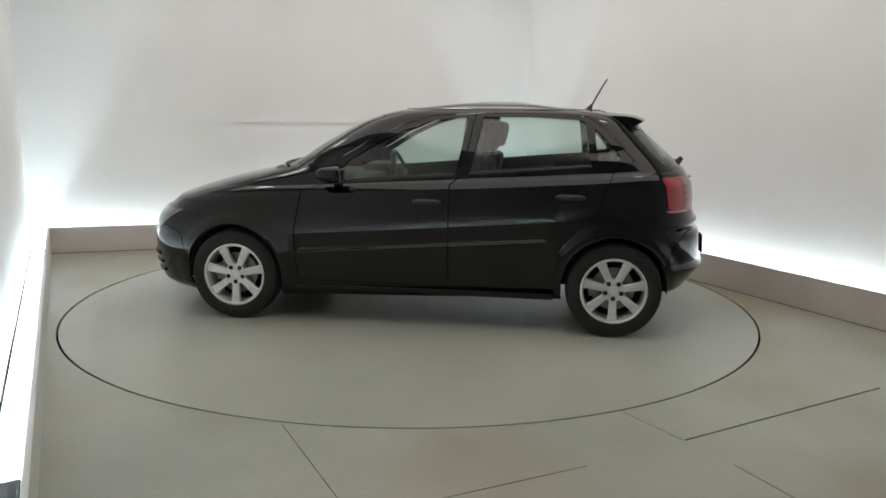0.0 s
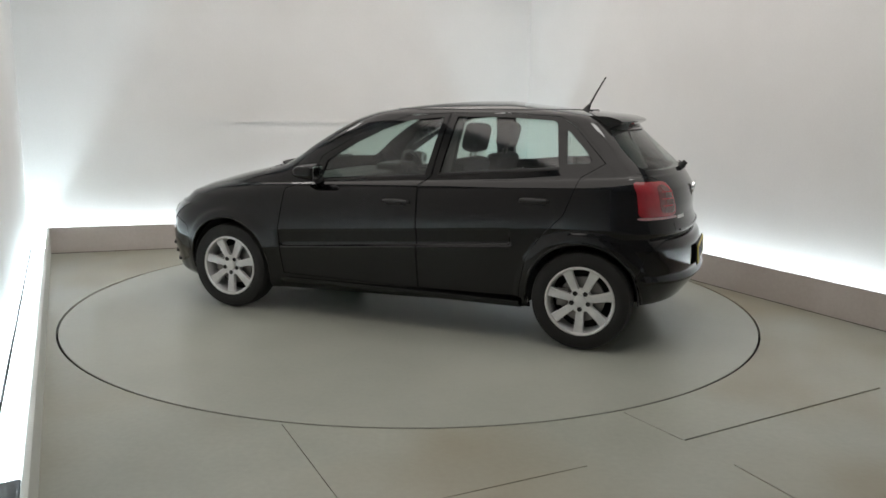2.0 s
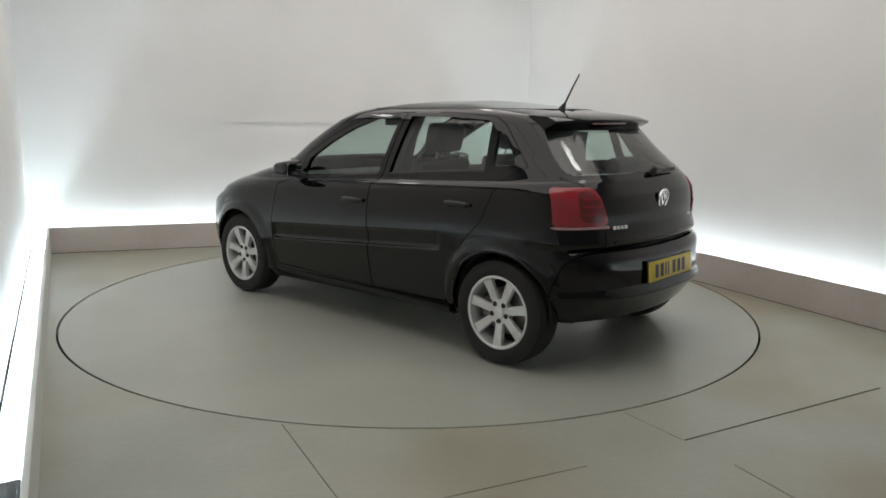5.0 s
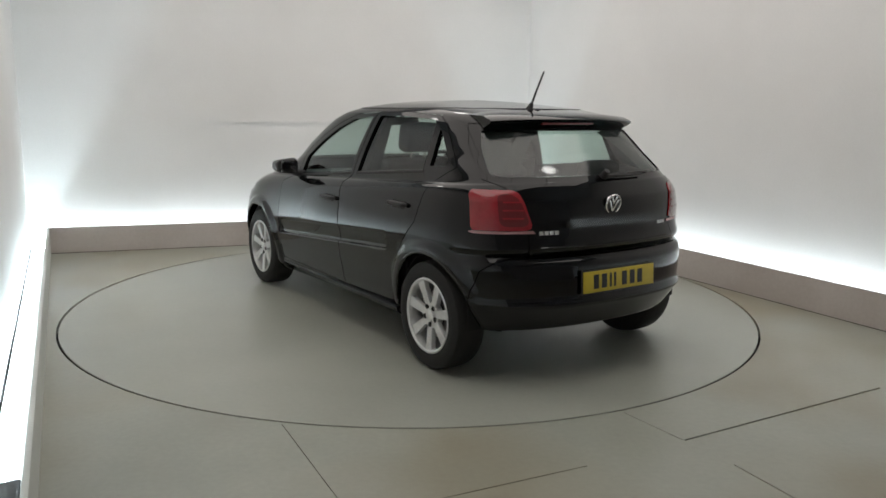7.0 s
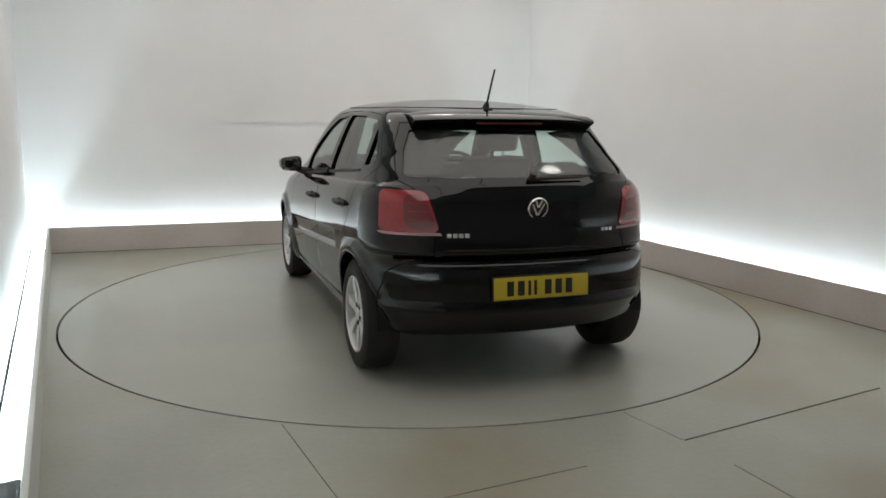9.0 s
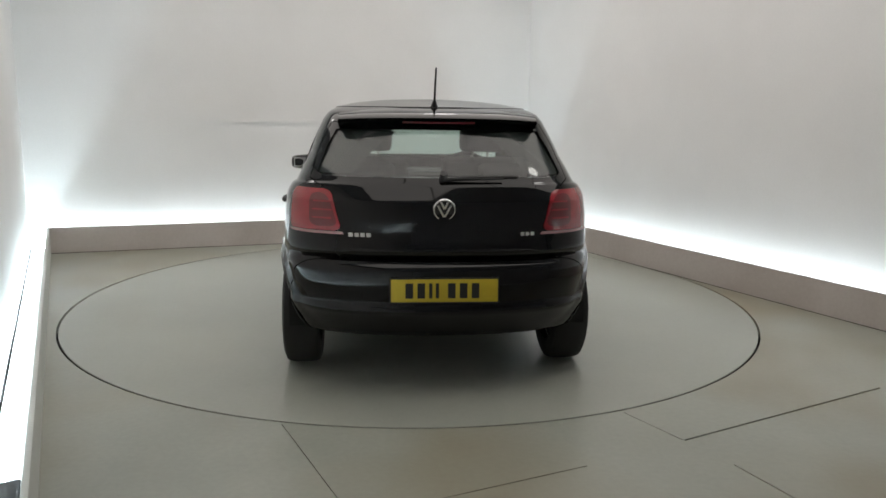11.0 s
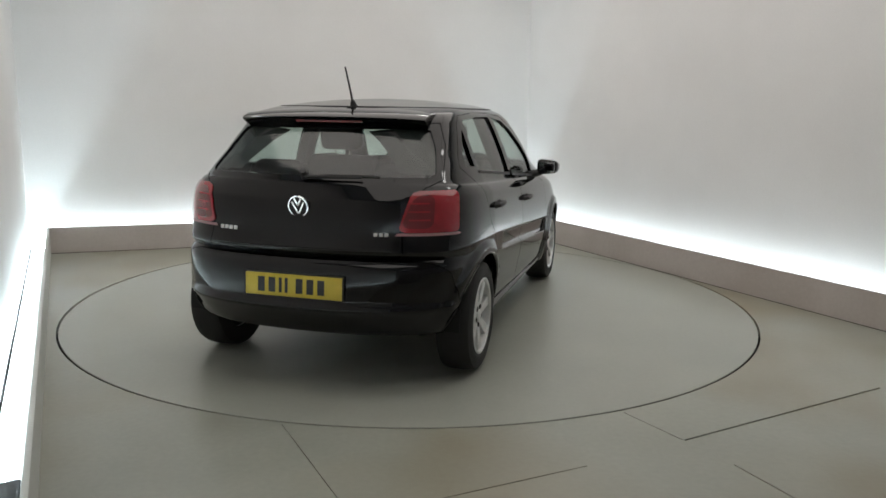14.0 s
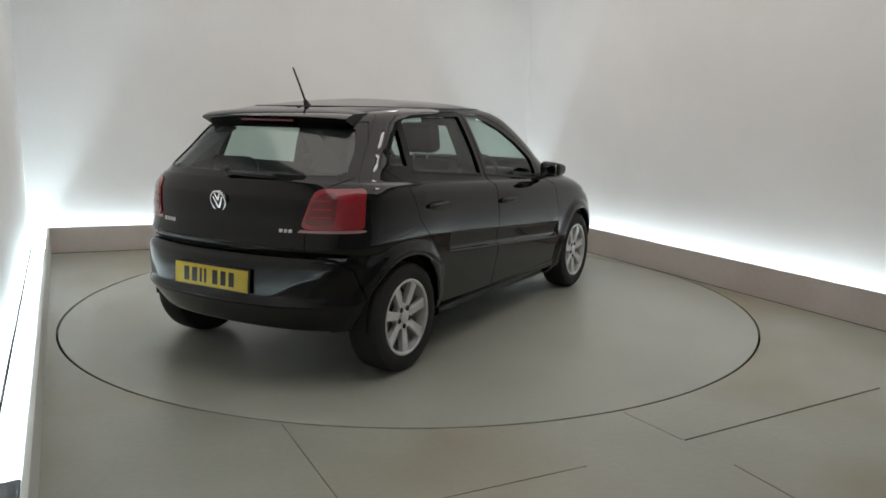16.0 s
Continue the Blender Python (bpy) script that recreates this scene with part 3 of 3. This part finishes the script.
def headrest(parent, tilt, y=0.0, z=0.745, w=0.14, h=0.185):
    bm = bmesh.new()
    box(bm, (-0.055, y - w, z), (0.055, y + w, z + h), 0.05, tilt, 4)
    part("headrest", bm, M_CLOTH, parent)
    for k in (-0.05, 0.05):
        bm = bmesh.new()
        tube(bm, [tilt @ Vector((0, y + k, z - 0.09)), tilt @ Vector((0, y + k, z + 0.03))], 0.007)
        part("headrest_post", bm, M_STEEL, parent)


def make_car():
    car = tagged(new("car"), "black five-door hatchback with silver alloy wheels on the turntable", "car")
    shell = make_shell()
    bm = bmesh.new()
    add_windows_and_arches(bm)
    skin = carve(shell, bm, "DIFFERENCE", True)
    G = 0.0022
    doors = {}
    for nm, outline in (("front_door", DOOR_FRONT), ("rear_door", DOOR_REAR)):
        bm = bmesh.new()
        prism(bm, grow(outline, -G), "y", 0.42, 1.05)
        me = carve(skin, bm, "INTERSECT")
        doors[nm] = [finish(nm, me, M_PAINT, car, "", "skin"), finish(nm, mirrored(me), M_PAINT, car, "", "skin")]
    bm = bmesh.new()
    prism(bm, grow(TAILGATE, -G), "x", -2.0, -1.15)
    tailgate = finish("tailgate", carve(skin, bm, "INTERSECT"), M_PAINT, car, "glossy black tailgate with a tinted window", "skin")
    bm = bmesh.new()
    prism(bm, grow(BONNET, -G), "z", 0.64, 1.2)
    bonnet = finish("bonnet", carve(skin, bm, "INTERSECT"), M_PAINT, car, "", "skin")
    bm = bmesh.new()
    prism(bm, grow(BUMPER_REAR, -G), "y", -1.1, 1.1)
    bumper_r = finish("rear_bumper", carve(skin, bm, "INTERSECT", True), M_PAINT, car, "", "skin")
    bm = bmesh.new()
    prism(bm, grow(BUMPER_FRONT, -G), "y", -1.1, 1.1)
    bumper_f = finish("front_bumper", carve(skin, bm, "INTERSECT"), M_PAINT, car, "", "skin")
    bm = bmesh.new()
    for sg in (1, -1):
        for outline in (DOOR_FRONT, DOOR_REAR):
            prism(bm, grow(outline, G * (1 if outline is DOOR_FRONT else 0.6)), "y", sg * 0.42, sg * 1.05)
    body = carve(skin, bm, "DIFFERENCE", True)
    for outline, axis, lo, hi in ((TAILGATE, "x", -2.0, -1.15), (BONNET, "z", 0.64, 1.2), (BUMPER_FRONT, "y", -1.1, 1.1)):
        bm = bmesh.new()
        prism(bm, grow(outline, G), axis, lo, hi)
        body = carve(body, bm, "DIFFERENCE")
    bm = bmesh.new()
    prism(bm, grow(BUMPER_REAR, G), "y", -1.1, 1.1)
    body = finish("body", carve(body, bm, "DIFFERENCE", True), M_PAINT, car, "glossy black painted body shell", "skin")

    # glass
    for k, sg in enumerate((1, -1)):
        part("window", side_glass(sg, -0.305, 0.53), M_GLASS, doors["front_door"][k], "lightly green tinted glass")
        part("window", side_glass(sg, -1.075, -0.306), M_GLASS, doors["rear_door"][k], "lightly green tinted glass")
        part("quarter_window", side_glass(sg, -1.30, -1.08), M_GLASS, doors["rear_door"][k], "small fixed pane")
    part("rear_window", end_glass(1.052, 1.30, 0.638, 0.545, True), M_GLASS, tailgate, "wide tinted rear window")
    part("windscreen", end_glass(1.0, 1.365, 0.67, 0.54, False), M_GLASS, body, "tinted windscreen")

    # window seals along the belt, mirrors and handles
    for k, sg in enumerate((1, -1)):
        for nm, x0, x1 in (("front_door", -0.225, 0.53), ("rear_door", -1.07, -0.31)):
            bm = bmesh.new()
            grid = []
            for x in np.linspace(x0, x1, 14):
                z = glass_low(x)
                grid.append([(x, sg * (side_y(x, z - 0.012) + 0.0005), z - 0.012), (x, sg * (side_y(x, z - 0.005) + 0.005), z - 0.005), (x, sg * (side_y(x, z + 0.004) + 0.004), z + 0.004), (x, sg * (side_y(x, z + 0.006) - 0.016), z + 0.006)])
            patch(bm, grid, 0.002)
            part("window_seal", bm, M_TRIM, doors[nm][k], "black rubber window seal")
            hx, hz = (-0.055, 0.822) if nm == "front_door" else (-0.945, 0.875)
            bm = bmesh.new()
            pts = [lift(hx + u, sg * side_y(hx + u, hz), hz, d) for u, d in ((-0.082, 0.0), (-0.074, 0.024), (-0.045, 0.028), (0.0, 0.029), (0.045, 0.028), (0.074, 0.024), (0.082, 0.0))]
            tube(bm, pts, [0.012, 0.013, 0.014, 0.015, 0.014, 0.013, 0.012], 10)
            part("handle", bm, M_TRIM, doors[nm][k], "black pull handle")
            bm = bmesh.new()
            grid = [[lift(hx + u * 0.07, sg * side_y(hx + u * 0.07, hz + v * 0.026), hz + v * 0.026, 0.0016) for v in (-0.8, -0.3, 0.3, 0.8)] for u in np.linspace(-1, 1, 7)]
            patch(bm, grid, 0.001)
            part("handle_recess", bm, M_TRIM, doors[nm][k])
        # mirror on the front door
        bm = bmesh.new()
        box(bm, (0.475, sg * 0.80 if sg > 0 else -0.955, 0.925), (0.655, 0.955 if sg > 0 else -0.80, 1.045), 0.045, None, 5)
        for v in bm.verts:
            out = max(0.0, (abs(v.co.y) - 0.80) / 0.155)
            v.co.z = 0.985 + (v.co.z - 0.985) * (1.0 - 0.25 * out) + 0.004
            v.co.x -= 0.03 * out * (1 if v.co.x > 0.53 else 0.2)
            nose = max(0.0, (v.co.x - 0.53) / 0.12)
            v.co.z = 0.98 + (v.co.z - 0.98) * (1 - 0.5 * nose ** 1.5)
        mirror = part("mirror", bm, M_PAINT, doors["front_door"][k], "black door mirror housing")
        bm = bmesh.new()
        box(bm, (0.4725, min(sg * 0.82, sg * 0.935), 0.945), (0.4755, max(sg * 0.82, sg * 0.935), 1.025), 0.001)
        part("mirror_glass", bm, M_MIRROR, mirror)
        bm = bmesh.new()
        tube(bm, [(0.535, sg * 0.74, 0.925), (0.535, sg * 0.80, 0.94), (0.535, sg * 0.84, 0.955)], [0.035, 0.027, 0.024], 10)
        part("mirror_foot", bm, M_TRIM, mirror)
        # inner door linings and pillar trims
        for nm, x0, x1 in (("front_door", -0.17, 0.76), ("rear_door", -0.84, -0.22)):
            bm = bmesh.new()
            prism(bm, [(x0, 0.30), (x1, 0.30), (x1, glass_low(x1) + 0.004), (x0, glass_low(x0) + 0.012)], "y", min(sg * 0.625, sg * 0.70), max(sg * 0.625, sg * 0.70))
            bmesh.ops.bevel(bm, geom=list(bm.edges), offset=0.012, segments=2, affect="EDGES")
            part("door_lining", bm, M_CLOTH, doors[nm][k], "dark moulded door lining")
        for nm, outline in (("pillar_trim", [(-0.20, 0.60), (-0.335, 0.60), (-0.415, 1.37), (-0.275, 1.37)]), ("pillar_trim", [(-1.05, 0.90), (-1.60, 0.90), (-1.50, 1.03), (-1.30, 1.07), (-1.08, 1.07)]), ("pillar_trim", [(-1.285, 1.085), (-1.54, 1.075), (-1.40, 1.28), (-1.15, 1.325)])):
            bm = bmesh.new()
            inset = 0.12 if outline[0][0] < -1.2 else 0.055
            grid = []
            n = len(outline)
            for a in range(n):
                p, q = Vector(outline[a]), Vector(outline[(a + 1) % n])
                grid += [p.lerp(q, f) for f in (0, 0.25, 0.5, 0.75)]
            lo = [bm.verts.new((p.x, sg * (side_y(p.x, p.y) - 0.032), p.y)) for p in grid]
            hi = [bm.verts.new((p.x, sg * (side_y(p.x, p.y) - 0.032 - inset), p.y)) for p in grid]
            for a in range(len(grid)):
                b = (a + 1) % len(grid)
                bm.faces.new((lo[a], lo[b], hi[b], hi[a]))
            bm.faces.new(lo)
            bm.faces.new(hi[::-1])
            part(nm, bm, M_CLOTH, body, "dark pillar trim", False)

    # sills, arch lips and wheel wells
    for sg in (1, -1):
        for ax in (AXLE, -AXLE):
            bm = bmesh.new()
            pts = []
            for a in np.linspace(radians(-8), radians(188), 40):
                x, z = ax + 0.336 * math.cos(a), HUB_Z + 0.012 + 0.336 * math.sin(a)
                pts.append((x, sg * (side_y(x, max(z, 0.2)) - 0.006), z))
            tube(bm, pts, 0.010, 8)
            part("arch_lip", bm, M_PAINT, body)
            bm = bmesh.new()
            rows = []
            for a in np.linspace(radians(-4), radians(184), 30):
                rows.append([(ax + 0.330 * math.cos(a), sg * y, HUB_Z + 0.012 + 0.330 * math.sin(a)) for y in (0.46, 0.60, 0.775)])
            patch(bm, rows, 0.004)
            box(bm, (ax - 0.33, min(sg * 0.455, sg * 0.46), 0.285), (ax + 0.33, max(sg * 0.455, sg * 0.46), 0.60))
            part("wheel_well", bm, M_LINER, body, "black wheel well liner")
        bm = bmesh.new()
        grid = []
        for x in np.linspace(-0.86, 0.86, 16):
            grid.append([(x, sg * y, z) for y, z in ((0.66, 0.205), (0.735, 0.205), (0.768, 0.218), (0.787, 0.240), (0.787, 0.256), (0.768, 0.268))])
        patch(bm, grid, 0.01)
        part("sill", bm, M_PAINT, body, "black side sill")
    bm = bmesh.new()
    box(bm, (-1.60, -0.45, 0.245), (-0.86, 0.45, 0.30), 0.02)
    box(bm, (0.86, -0.45, 0.19), (1.85, 0.45, 0.25), 0.02)
    box(bm, (-0.88, -0.74, 0.21), (0.88, 0.74, 0.26), 0.015)
    part("underbody", bm, M_LINER, car, "dark underbody")

    # spoiler with the high brake lamp, aerial, wiper
    bm = bmesh.new()
    grid = []
    for y in np.linspace(-0.525, 0.525, 27):
        f = 1 - (abs(y) / 0.60) ** 3.2
        back = -1.355 - 0.075 * f
        zt = 1.340 + 0.018 * f
        zr = 1.352 + 0.033 * f
        grid.append([(-1.16, y, zr + 0.005 + 0.010 * f), (-1.22, y, zr + 0.008), (back + 0.07, y, zt + 0.020), (back + 0.015, y, zt + 0.003), (back, y, zt - 0.006), (back + 0.004, y, zt - 0.016),
                     (back + 0.04, y, zt - 0.034), (back + 0.075, y, zt - 0.050), (-1.25, y, zt - 0.045)])
    rows = [[bm.verts.new(p) for p in r] for r in grid]
    for a, b in zip(rows, rows[1:]):
        for i in range(9):
            bm.faces.new((a[i], a[(i + 1) % 9], b[(i + 1) % 9], b[i]))
    bm.faces.new(rows[0])
    bm.faces.new(rows[-1][::-1])
    spoiler = part("spoiler", bm, M_PAINT, tailgate, "black roof spoiler over the rear window", True, 50)
    bm = bmesh.new()
    box(bm, (-1.408, -0.19, 1.322), (-1.375, 0.19, 1.338), 0.004)
    part("brake_lamp", bm, M_DARKRED, spoiler, "dark red high brake lamp strip")
    bm = bmesh.new()
    tube(bm, [(-1.062, 0, 1.395), (-1.072, 0, 1.418), (-1.085, 0, 1.440)], [0.028, 0.018, 0.010], 12)
    tube(bm, [(-1.082, 0, 1.432), (-1.13, 0, 1.525), (-1.183, 0, 1.618)], [0.0065, 0.0055, 0.0048], 8)
    part("aerial", bm, M_TRIM, body, "thin black rod aerial on the roof")
    bm = bmesh.new()
    tube(bm, [lift(rear_surface(0, 1.055), 0.0, 1.055, 0.0), lift(rear_surface(0, 1.06), 0.0, 1.06, 0.045)], [0.022, 0.016], 14)
    tube(bm, [(rear_surface(y, 1.058) - 0.022, y, 1.060 + 0.01 * abs(y)) for y in (0.0, -0.10, -0.20, -0.30)], [0.012, 0.008, 0.006, 0.005], 8)
    tube(bm, [(rear_surface(y, 1.068) - 0.006, y, 1.068 + 0.006 * abs(y)) for y in (-0.08, -0.20, -0.30, -0.38)], 0.005, 6)
    part("rear_wiper", bm, M_TRIM, tailgate, "black rear wiper")

    # cowl with front wipers, roof strips
    bm = bmesh.new()
    patch(bm, [[(front_surface(y, z) + 0.003, y, z) for z in (0.985, 0.995, 1.005, 1.012)] for y in np.linspace(-0.62, 0.62, 25)], 0.004)
    part("cowl", bm, M_TRIM, body, "black cowl panel under the windscreen")
    for y0, y1 in ((0.55, 0.02), (0.02, -0.5)):
        bm = bmesh.new()
        tube(bm, [(front_surface(y, 1.014) + 0.022, y, 1.016) for y in np.linspace(y0, y1, 9)], 0.009, 8)
        part("wiper", bm, M_TRIM, body, "black front wiper")
    for sg in (1, -1):
        bm = bmesh.new()
        grid = []
        for x in np.linspace(0.22, -1.15, 30):
            z = height(1.885, x)
            y = side_y(x, z)
            grid.append([(x, sg * (y + 0.007), z - 0.002), (x, sg * y, z + 0.0025), (x, sg * (y - 0.010), z + 0.004)])
        patch(bm, grid, 0.002)
        part("roof_strip", bm, M_TRIM, body, "black roof joint strip")

    # lamps
    for sg in (1, -1):
        rnd = lambda a, r: 1 - math.sqrt(max(0.0, 1 - (max(0.0, r - min(a, 1 - a)) / r) ** 2))
        so = lambda a: 0.928 + 0.008 * a - 0.012 * rnd(a, 0.16)
        si = lambda a: 0.615 + 0.085 * a + 0.045 * rnd(a, 0.16)
        bm = bmesh.new()
        patch(bm, lamp_grid(sg, False, 0.806, 1.006, so, si, 0.007, 24), 0.006)
        lamp = part("tail_lamp", bm, M_RED, body, "red plastic tail lamp wrapping the corner")
        bm = bmesh.new()
        patch(bm, lamp_grid(sg, False, 0.790, 0.804, so, lambda a: 0.60 + 0.015 * a, 0.0065, 4), 0.006)
        part("lamp_strip", bm, M_CLEAR, lamp, "pale clear strip along the lamp's lower edge")
        bm = bmesh.new()
        patch(bm, lamp_grid(sg, False, 0.826, 0.988, lambda a: 0.81 + 0.015 * a - 0.04 * rnd(a, 0.25), lambda a: 0.632 + 0.085 * a + 0.05 * rnd(a, 0.25), 0.0085, 24), 0.004)
        part("lamp_square", bm, M_DARKRED, lamp, "darker smoked red inset")
        for z in (0.868, 0.908, 0.948):
            bm = bmesh.new()
            patch(bm, lamp_grid(sg, False, z - 0.004, z + 0.004, lambda a: 0.795, lambda a: 0.68, 0.011, 3, 12), 0.003)
            part("lamp_rib", bm, M_RED, lamp, "red lens rib")
        bm = bmesh.new()
        patch(bm, lamp_grid(sg, True, 0.585, 0.715, lambda a: 0.80 + 0.10 * a, lambda a: 0.52 + 0.02 * a, 0.004, 8, 14), 0.006)
        head = part("headlamp", bm, M_LENS, body, "clear headlamp with dark surround")
        bm = bmesh.new()
        patch(bm, lamp_grid(sg, True, 0.61, 0.69, lambda a: 0.72, lambda a: 0.62, 0.008, 6, 8), 0.003)
        part("reflector", bm, M_CHROME, head)
    bm = bmesh.new()
    for z in (0.27, 0.33, 0.39):
        tube(bm, [(front_surface(y, z) + 0.001, y, z) for y in np.linspace(-0.62, 0.62, 21)], 0.014, 6)
    part("lower_grille", bm, M_TRIM, bumper_f, "black grille bars")

    # number plate with plain bars, badge and small emblems
    px = rear_surface(0, 0.533)
    plate = new("number_plate")
    plate.parent = bumper_r
    bm = bmesh.new()
    box(bm, (-0.004, -0.268, -0.0625), (0.004, 0.268, 0.0625), 0.003)
    bmesh.ops.transform(bm, matrix=pose(px - 0.002, 0, 0.533, 0, 4, 0), verts=bm.verts)
    part("plate_frame", bm, M_TRIM, bumper_r, "black plate surround")
    bpy.data.objects.remove(plate)
    bm = bmesh.new()
    box(bm, (-0.003, -0.26, -0.0555), (0.003, 0.26, 0.0555), 0.002)
    bmesh.ops.transform(bm, matrix=pose(px - 0.0085, 0, 0.533, 0, 4, 0), verts=bm.verts)
    plate = part("number_plate", bm, M_YELLOW, bumper_r, "yellow plate with dark bars")
    for k, (y, w) in enumerate(((0.172, 0.037), (0.114, 0.037), (0.068, 0.016), (0.036, 0.016), (-0.034, 0.037), (-0.092, 0.037), (-0.150, 0.037))):
        bm = bmesh.new()
        box(bm, (-0.0006, y - w / 2, -0.037), (0.0006, y + w / 2, 0.037))
        bmesh.ops.transform(bm, matrix=pose(px - 0.0122, 0, 0.533, 0, 4, 0), verts=bm.verts)
        part("plate_bar", bm, M_INK, plate, "", False)
    bx, bz = rear_surface(0, 0.918), 0.918
    turn = pose(bx - 0.006, 0, bz, 0, 0, 0) @ pose(0, 0, 0, 0, -10, 0) @ pose(0, 0, 0, 0, 0, 90)
    bm = bmesh.new()
    lathe(bm, [(0.046, -0.004), (0.056, -0.004), (0.056, 0.004), (0.053, 0.008), (0.048, 0.008), (0.046, 0.004)], 40)
    for foot, top, wide in ((0.004, 0.042, 0.018), (-0.040, 0.024, 0.032)):
        for sg in (1, -1):
            box(bm, (-0.0055, -0.002, 0.0), (0.0055, 0.006, math.hypot(wide, top - foot)), 0.002, Matrix.Translation((0, 0, foot)) @ Matrix.Rotation(sg * math.atan2(wide, top - foot), 4, "Y"))
    bmesh.ops.transform(bm, matrix=turn, verts=bm.verts)
    badge = part("badge", bm, M_CHROME, tailgate, "round chrome badge")
    bm = bmesh.new()
    lathe(bm, [(0.0001, -0.005), (0.05, -0.005), (0.05, 0.001), (0.0001, 0.001)], 32, False)
    bmesh.ops.transform(bm, matrix=turn, verts=bm.verts)
    part("badge_disc", bm, M_INK, badge)
    for y0, n, w, z, tall in ((0.465, 4, 0.021, 0.790, 0.019), (-0.385, 3, 0.018, 0.795, 0.017)):
        for k in range(n):
            y = y0 - k * (w + 0.008)
            bm = bmesh.new()
            grid = [[(rear_surface(y - u * w, z + v) - 0.003, y - u * w, z + v) for v in (-tall / 2, tall / 2)] for u in (0, 0.5, 1)]
            patch(bm, grid, 0.003)
            part("emblem_bar", bm, M_ALLOY, tailgate, "small chrome emblem bar", False)
    bm = bmesh.new()
    tube(bm, [(rear_surface(y, 0.715) - 0.002, y, 0.715) for y in np.linspace(-0.47, 0.47, 19)], 0.006, 8)
    part("tailgate_lip", bm, M_PAINT, tailgate)

    # inside: seats, dashboard, steering wheel, shelf
    for y in (0.36, -0.36):
        ob, tilt = seat(car, y, -0.22)
        headrest(ob, tilt)
    ob, tilt = seat(car, 0, -1.03, 0.62, True)
    for y in (0.36, -0.36):
        headrest(ob, tilt, y, 0.60, 0.135, 0.15)
    bm = bmesh.new()
    box(bm, (0.42, -0.66, 0.55), (0.92, 0.66, 0.93), 0.06, None, 3)
    box(bm, (0.40, -0.56, 0.88), (0.60, -0.20, 0.985), 0.04, None, 3)
    part("dashboard", bm, M_TRIM, car, "dark grey dashboard")
    bm = bmesh.new()
    ringp = [(0.185 * math.cos(a), 0.185 * math.sin(a)) for a in np.linspace(0, 2 * math.pi, 33)]
    m = pose(0.33, -0.36, 0.90, 0, -68, 0)
    tube(bm, [m @ Vector((p[0], p[1], 0)) for p in ringp], 0.015, 8)
    box(bm, (-0.06, -0.06, -0.03), (0.06, 0.06, 0.02), 0.02, m)
    box(bm, (-0.02, -0.18, -0.01), (0.02, 0.18, 0.008), 0.004, m)
    part("steering_wheel", bm, M_TRIM, car, "dark steering wheel")
    bm = bmesh.new()
    box(bm, (-1.62, -0.55, 0.93), (-1.24, 0.55, 0.955), 0.008)
    part("parcel_shelf", bm, M_CLOTH, car, "dark parcel shelf")
    bm = bmesh.new()
    box(bm, (0.36, -0.12, 1.275), (0.39, 0.12, 1.335), 0.012)
    tube(bm, [(0.39, 0, 1.32), (0.41, 0, 1.35)], 0.012)
    part("inside_mirror", bm, M_TRIM, car, "black inside mirror")

    for ax, sg in ((AXLE, 1), (AXLE, -1), (-AXLE, 1), (-AXLE, -1)):
        fill_wheel(make_wheel(car, ax, sg))
    return car


car = make_car()


# ------------------------------------------------------------- small things
def make_device():
    """A dark unit that lies in the light tray."""
    root = tagged(new("power_unit"), "small black box with a yellowed label in the light tray", "power unit")
    e, n = Vector((0.44, -0.898)), Vector((-0.898, -0.44))
    o = e * 2.47 + n * 2.535
    root.matrix_world = pose(o.x, o.y, 0.0302, 0, 0, -63.9)
    bm = bmesh.new()
    box(bm, (-0.15, -0.035, 0.0), (0.15, 0.035, 0.105), 0.010, None, 3)
    part("case", bm, M_TRIM, root)
    bm = bmesh.new()
    box(bm, (-0.13, 0.0352, 0.035), (-0.09, 0.0366, 0.085), 0.0)
    part("label", bm, M_AMBER, root, "yellowed label", False)
    return root


make_device()



def light_panel(along, across):
    """A long translucent ceiling light, turned with the room."""
    root = tagged(new("light_panel"), "long translucent white ceiling light panel", "light panel", "ceiling light panels")
    root.matrix_world = pose(0, 0, ROOM_H, 0, 0, -63.5) @ pose(along, across, 0)
    bm = bmesh.new()
    box(bm, (-2.7, -0.54, -0.07), (2.7, 0.54, 0.0), 0.008)
    part("housing", bm, M_TRIM, root, "dark frame")
    bm = bmesh.new()
    box(bm, (-2.68, -0.534, -0.076), (2.68, 0.534, -0.0702), 0.001)
    part("diffuser", bm, M_PANEL, root, "glowing diffuser")
    return root


for k in (-1.635, -0.545, 0.545, 1.635):
    light_panel(0.5, k)
for lx, ly in ((-2.1, 0.3), (0.2, 1.4), (1.9, -1.2)):
    ceiling_lamp(lx, ly)


# ------------------------------------------------------------- what moves
YAW = [(0, 172.13), (1, 165.41), (2, 158.62), (3, 151.77), (4, 144.86), (5, 137.89), (6, 130.89), (7, 123.84), (8, 116.75), (9, 109.64), (10, 102.51), (11, 95.36), (12, 88.19),
       (13, 81.03), (14, 73.86), (15, 66.70), (16, 59.55)]


def motions():
    walk(turntable, [(t, pose(0, 0, 0, 0, 0, a)) for t, a in YAW])
    walk(car, [(t, pose(0, 0, 0, 0, 0, a) @ pose(-0.158, -0.0342, 0)) for t, a in YAW])


motions()
